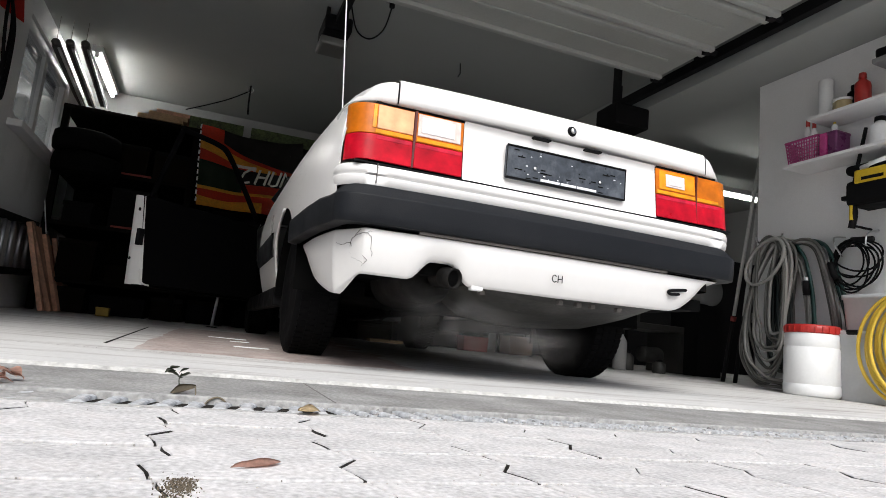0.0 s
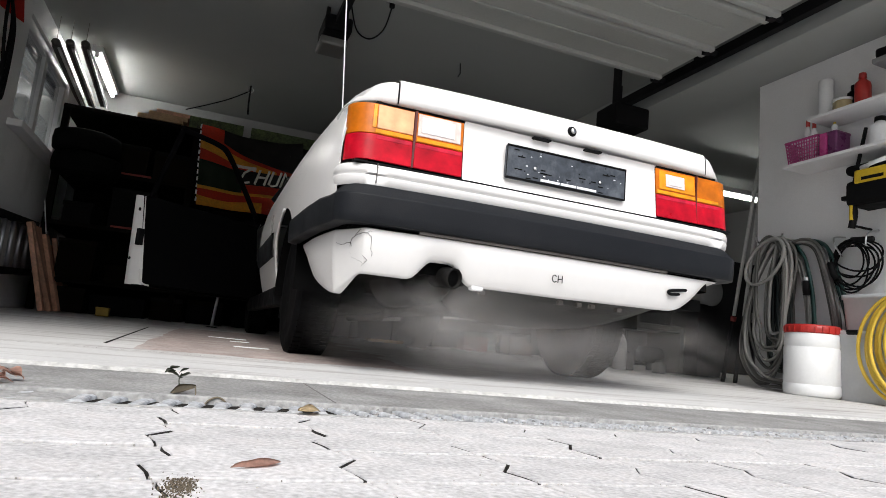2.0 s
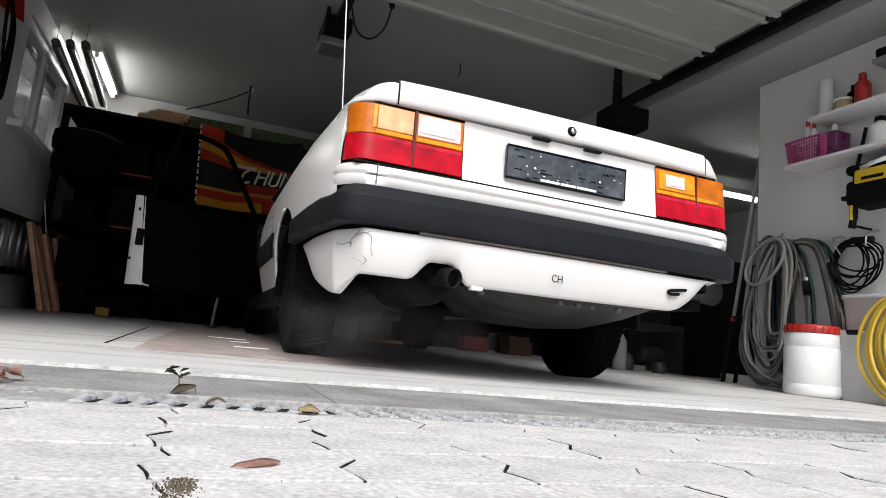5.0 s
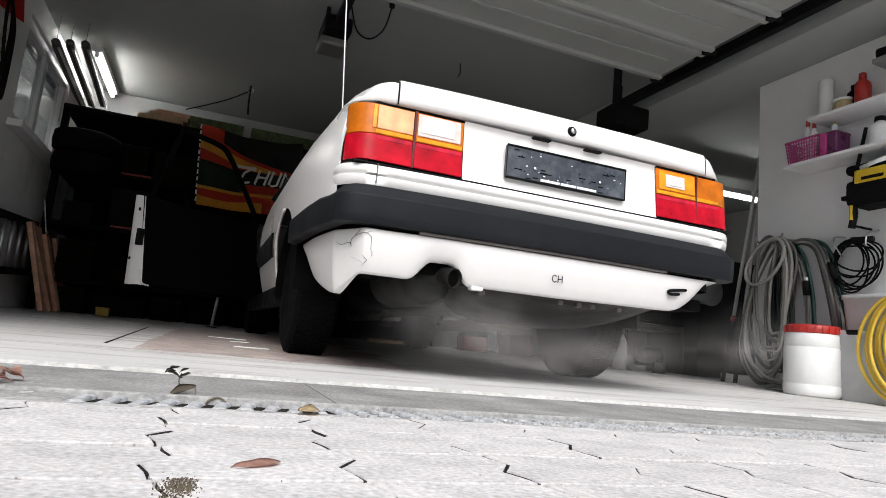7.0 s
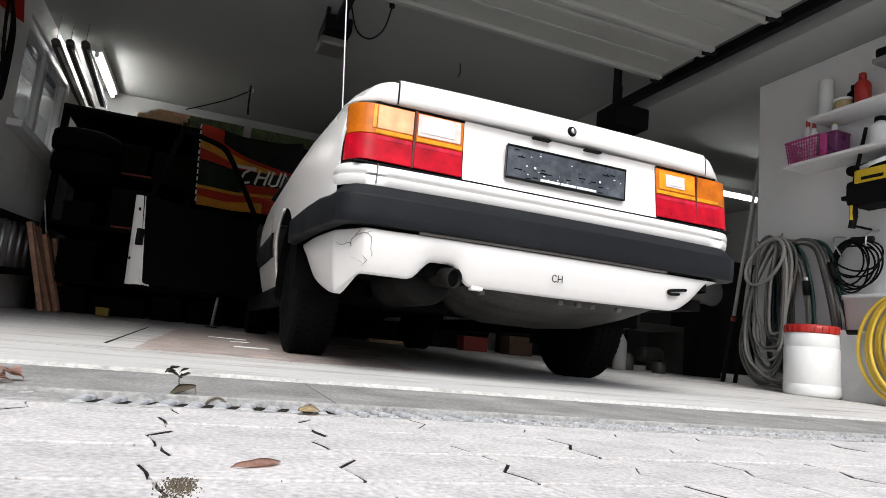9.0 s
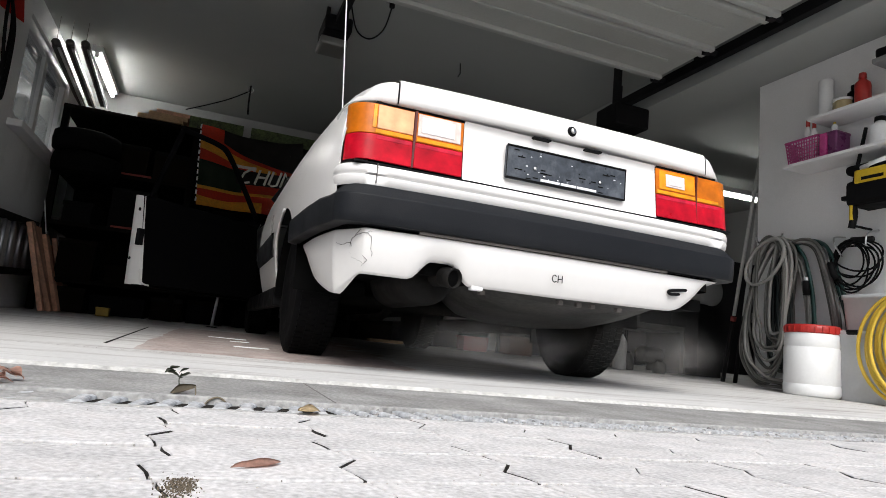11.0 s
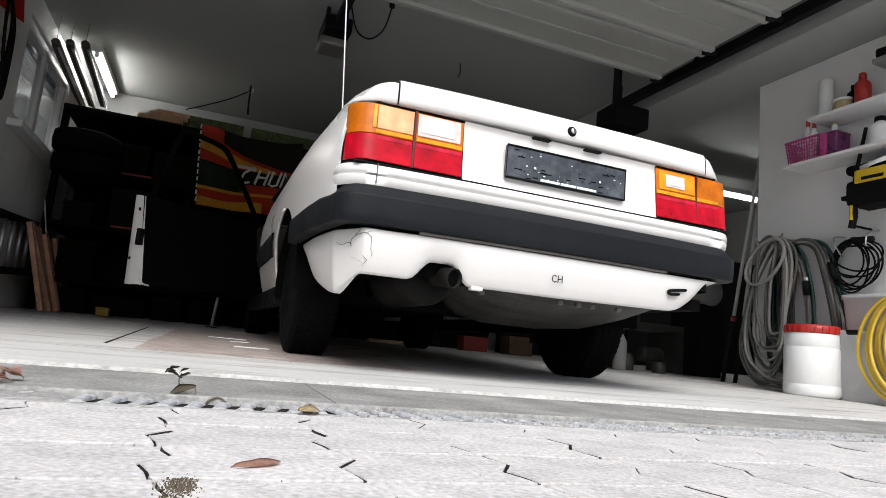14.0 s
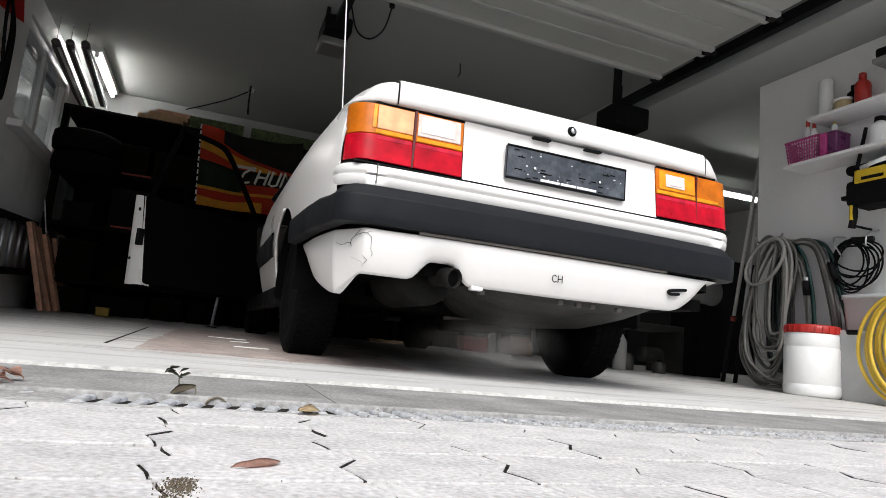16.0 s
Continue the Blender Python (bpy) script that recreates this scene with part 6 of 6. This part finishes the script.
def puff_mesh(k, density):
    """A billowing half shell of unit radius, open to the back."""
    bm = bmesh.new()
    rows = []
    for i in range(1, 15):
        r = i / 14
        row = []
        for j in range(28):
            a = math.tau * j / 28
            x, z = r * math.cos(a), r * math.sin(a)
            y = -0.55 * math.sqrt(max(0, 1 - r * r)) + 0.16 * noise.noise((2.2 * x + 7 * k, 2.2 * z, 3.0 * k))
            row.append((x, y, z))
        rows.append(row)
    grid_faces(bm, rows, True)
    bm.faces.new([v for v in bm.verts[:28]])
    for f in bm.faces:
        f.smooth = True
    bmesh.ops.recalc_face_normals(bm, faces=bm.faces)
    me = bpy.data.meshes.new("smoke_puff")
    bm.to_mesh(me)
    bm.free()
    me.materials.append(smoke_material("exhaust_smoke", density, 1.6 + 0.3 * k))
    return me


PUFFS = [puff_mesh(k, d) for k, d in enumerate((0.30, 0.25, 0.33, 0.22, 0.34, 0.30))]
MOUTH = Vector((-0.40, 0.16, 0.26))
STORE = Vector((-0.30, 0.55, 0.66))      # inside the boot
AWAY = Vector((4.6, 0.75, 0.7))          # in the side room, behind the wall
UNDER = Vector((0.0, 4.25, 0.62))        # up in the engine bay


def build_smoke():
    """One puff for each burst of the engine: (object, birth, path, life)."""
    random.seed(77)
    made = []

    def puff(birth, way, life, size, kind=None):
        ob = new("smoke_puff", PUFFS[random.randrange(4) if kind is None else kind])
        ob.scale = (size * random.uniform(1.3, 2.1), size * 0.8, size * random.uniform(0.75, 1.05))
        tagged(ob, "thin grey exhaust smoke drifting under the car", "smoke", "exhaust smoke")
        made.append((ob, birth, smooth_line([STORE, *way], 8), life, random.uniform(-25, 25)))

    def to_right(spread=1.0, deep=True):
        j = lambda s: random.uniform(-s, s) * spread
        if deep:
            return [MOUTH + Vector((j(0.03), 0, j(0.02))), Vector((-0.14 + j(0.08), 0.22 + j(0.06), 0.15 + j(0.04))), Vector((0.15 + j(0.15), 0.27 + j(0.10), 0.13 + j(0.05))), Vector((0.50 + j(0.2), 0.36 + j(0.12), 0.14 + j(0.05))), Vector((0.90 + j(0.25), 0.50 + j(0.12), 0.16 + j(0.06))), Vector((1.15 + j(0.25), 0.95 + j(0.2), 0.15)), Vector((0.75, 2.2, 0.2)), Vector((0.3, 3.9, 0.3)), UNDER]
        return [MOUTH + Vector((j(0.03), 0, j(0.02))), Vector((-0.12 + j(0.08), 0.22 + j(0.06), 0.15 + j(0.04))), Vector((0.25 + j(0.15), 0.26 + j(0.12), 0.13 + j(0.05))), Vector((0.72 + j(0.2), 0.34 + j(0.12), 0.15 + j(0.06))), Vector((1.3 + j(0.25), 0.55 + j(0.15), 0.19 + j(0.09))), Vector((2.0 + j(0.2), 1.4 + j(0.2), 0.26 + j(0.1))), Vector((3.2, 3.0, 0.4)), Vector((4.2, 2.4, 0.6)), AWAY]

    def to_left(spread=1.0):
        j = lambda s: random.uniform(-s, s) * spread
        return [MOUTH + Vector((j(0.03), 0, j(0.02))), Vector((-0.25 + j(0.1), 0.35 + j(0.06), 0.13 + j(0.03))), Vector((-0.46 + j(0.12), 0.42 + j(0.08), 0.12 + j(0.03))), Vector((-0.64 + j(0.1), 0.52 + j(0.06), 0.13 + j(0.04))), Vector((-0.66 + j(0.1), 0.68 + j(0.08), 0.14)), Vector((-0.35, 1.4, 0.16)), Vector((-0.2, 3.5, 0.22)), Vector((0.0, 4.1, 0.35)), UNDER]

    def middle(spread=1.0):
        j = lambda s: random.uniform(-s, s) * spread
        return [MOUTH + Vector((j(0.03), 0, j(0.02))), Vector((-0.18 + j(0.1), 0.28 + j(0.06), 0.14 + j(0.03))), Vector((0.05 + j(0.2), 0.38 + j(0.1), 0.11 + j(0.03))), Vector((0.15 + j(0.3), 0.55 + j(0.12), 0.12 + j(0.04))), Vector((0.1 + j(0.3), 1.0 + j(0.2), 0.13)), Vector((0.0, 2.4, 0.18)), Vector((0.0, 3.5, 0.22)), Vector((0.0, 4.1, 0.35)), UNDER]

    def run(t0, t1, step, chooser, life, size, thick=False):
        t = t0
        while t < t1:
            puff(t + random.uniform(-0.03, 0.03), chooser(), life * random.uniform(0.85, 1.2), size * random.uniform(0.75, 1.25), random.choice((4, 5)) if thick else None)
            t += step
    # first long blow, thickest about two to three seconds in
    run(-1.0, 0.4, 0.35, middle, 2.0, 0.2)
    run(-0.45, 0.4, 0.17, to_right, 2.3, 0.21)
    run(0.4, 2.6, 0.12, to_right, 1.6, 0.28)
    run(0.9, 3.7, 0.17, to_left, 2.8, 0.26)
    run(0.5, 3.8, 0.16, middle, 2.5, 0.28)
    # second blow
    run(6.55, 7.35, 0.06, lambda: to_right(1.0, random.random() < 0.5), 1.05, 0.28)
    run(6.6, 7.2, 0.10, middle, 1.2, 0.25)
    # third, mostly before eleven seconds
    run(9.6, 10.4, 0.10, to_right, 1.5, 0.26)
    run(10.4, 10.9, 0.25, middle, 1.6, 0.2)
    # a quick burst
    run(12.60, 12.86, 0.030, lambda: to_right(1.7, random.random() < 0.2), 0.60, 0.34)
    run(12.68, 12.90, 0.09, lambda: middle(1.5), 0.75, 0.26)
    # last blow, swelling to fifteen seconds
    run(14.1, 14.5, 0.11, to_right, 1.4, 0.18)
    run(14.45, 14.95, 0.034, lambda: to_right(1.5, random.random() < 0.4), 0.9, 0.31, True)
    run(14.4, 14.95, 0.07, lambda: middle(1.2), 1.0, 0.25, True)
    run(15.0, 15.9, 0.25, middle, 1.6, 0.20)
    return made


SMOKE = build_smoke()


def motions():
    for ob, birth, line, life, spin in SMOKE:
        def at(t):
            u = max(0.0, min(1.0, (t - birth) / life))
            # quick at the pipe, slower as it spreads
            s = (u ** 0.85) * (len(line) - 1)
            i = min(int(s), len(line) - 2)
            p = line[i].lerp(line[i + 1], s - i)
            return pose(p.x, p.y, p.z, 0, spin * u, -12)
        rows = [(0.0, at(0.0))]
        if birth > 0.05:
            rows.append((birth, at(birth)))
        k = 1
        while birth + k * life / 14 < 16.0 and k <= 14:
            t = birth + k * life / 14
            if t > 0.03 and t - rows[-1][0] > 0.034:
                rows.append((t, at(t)))
            k += 1
        if rows[-1][0] < 15.95:
            rows.append((16.0, at(16.0)))
        else:
            rows[-1] = (16.0, at(16.0))
        walk(ob, rows)


motions()
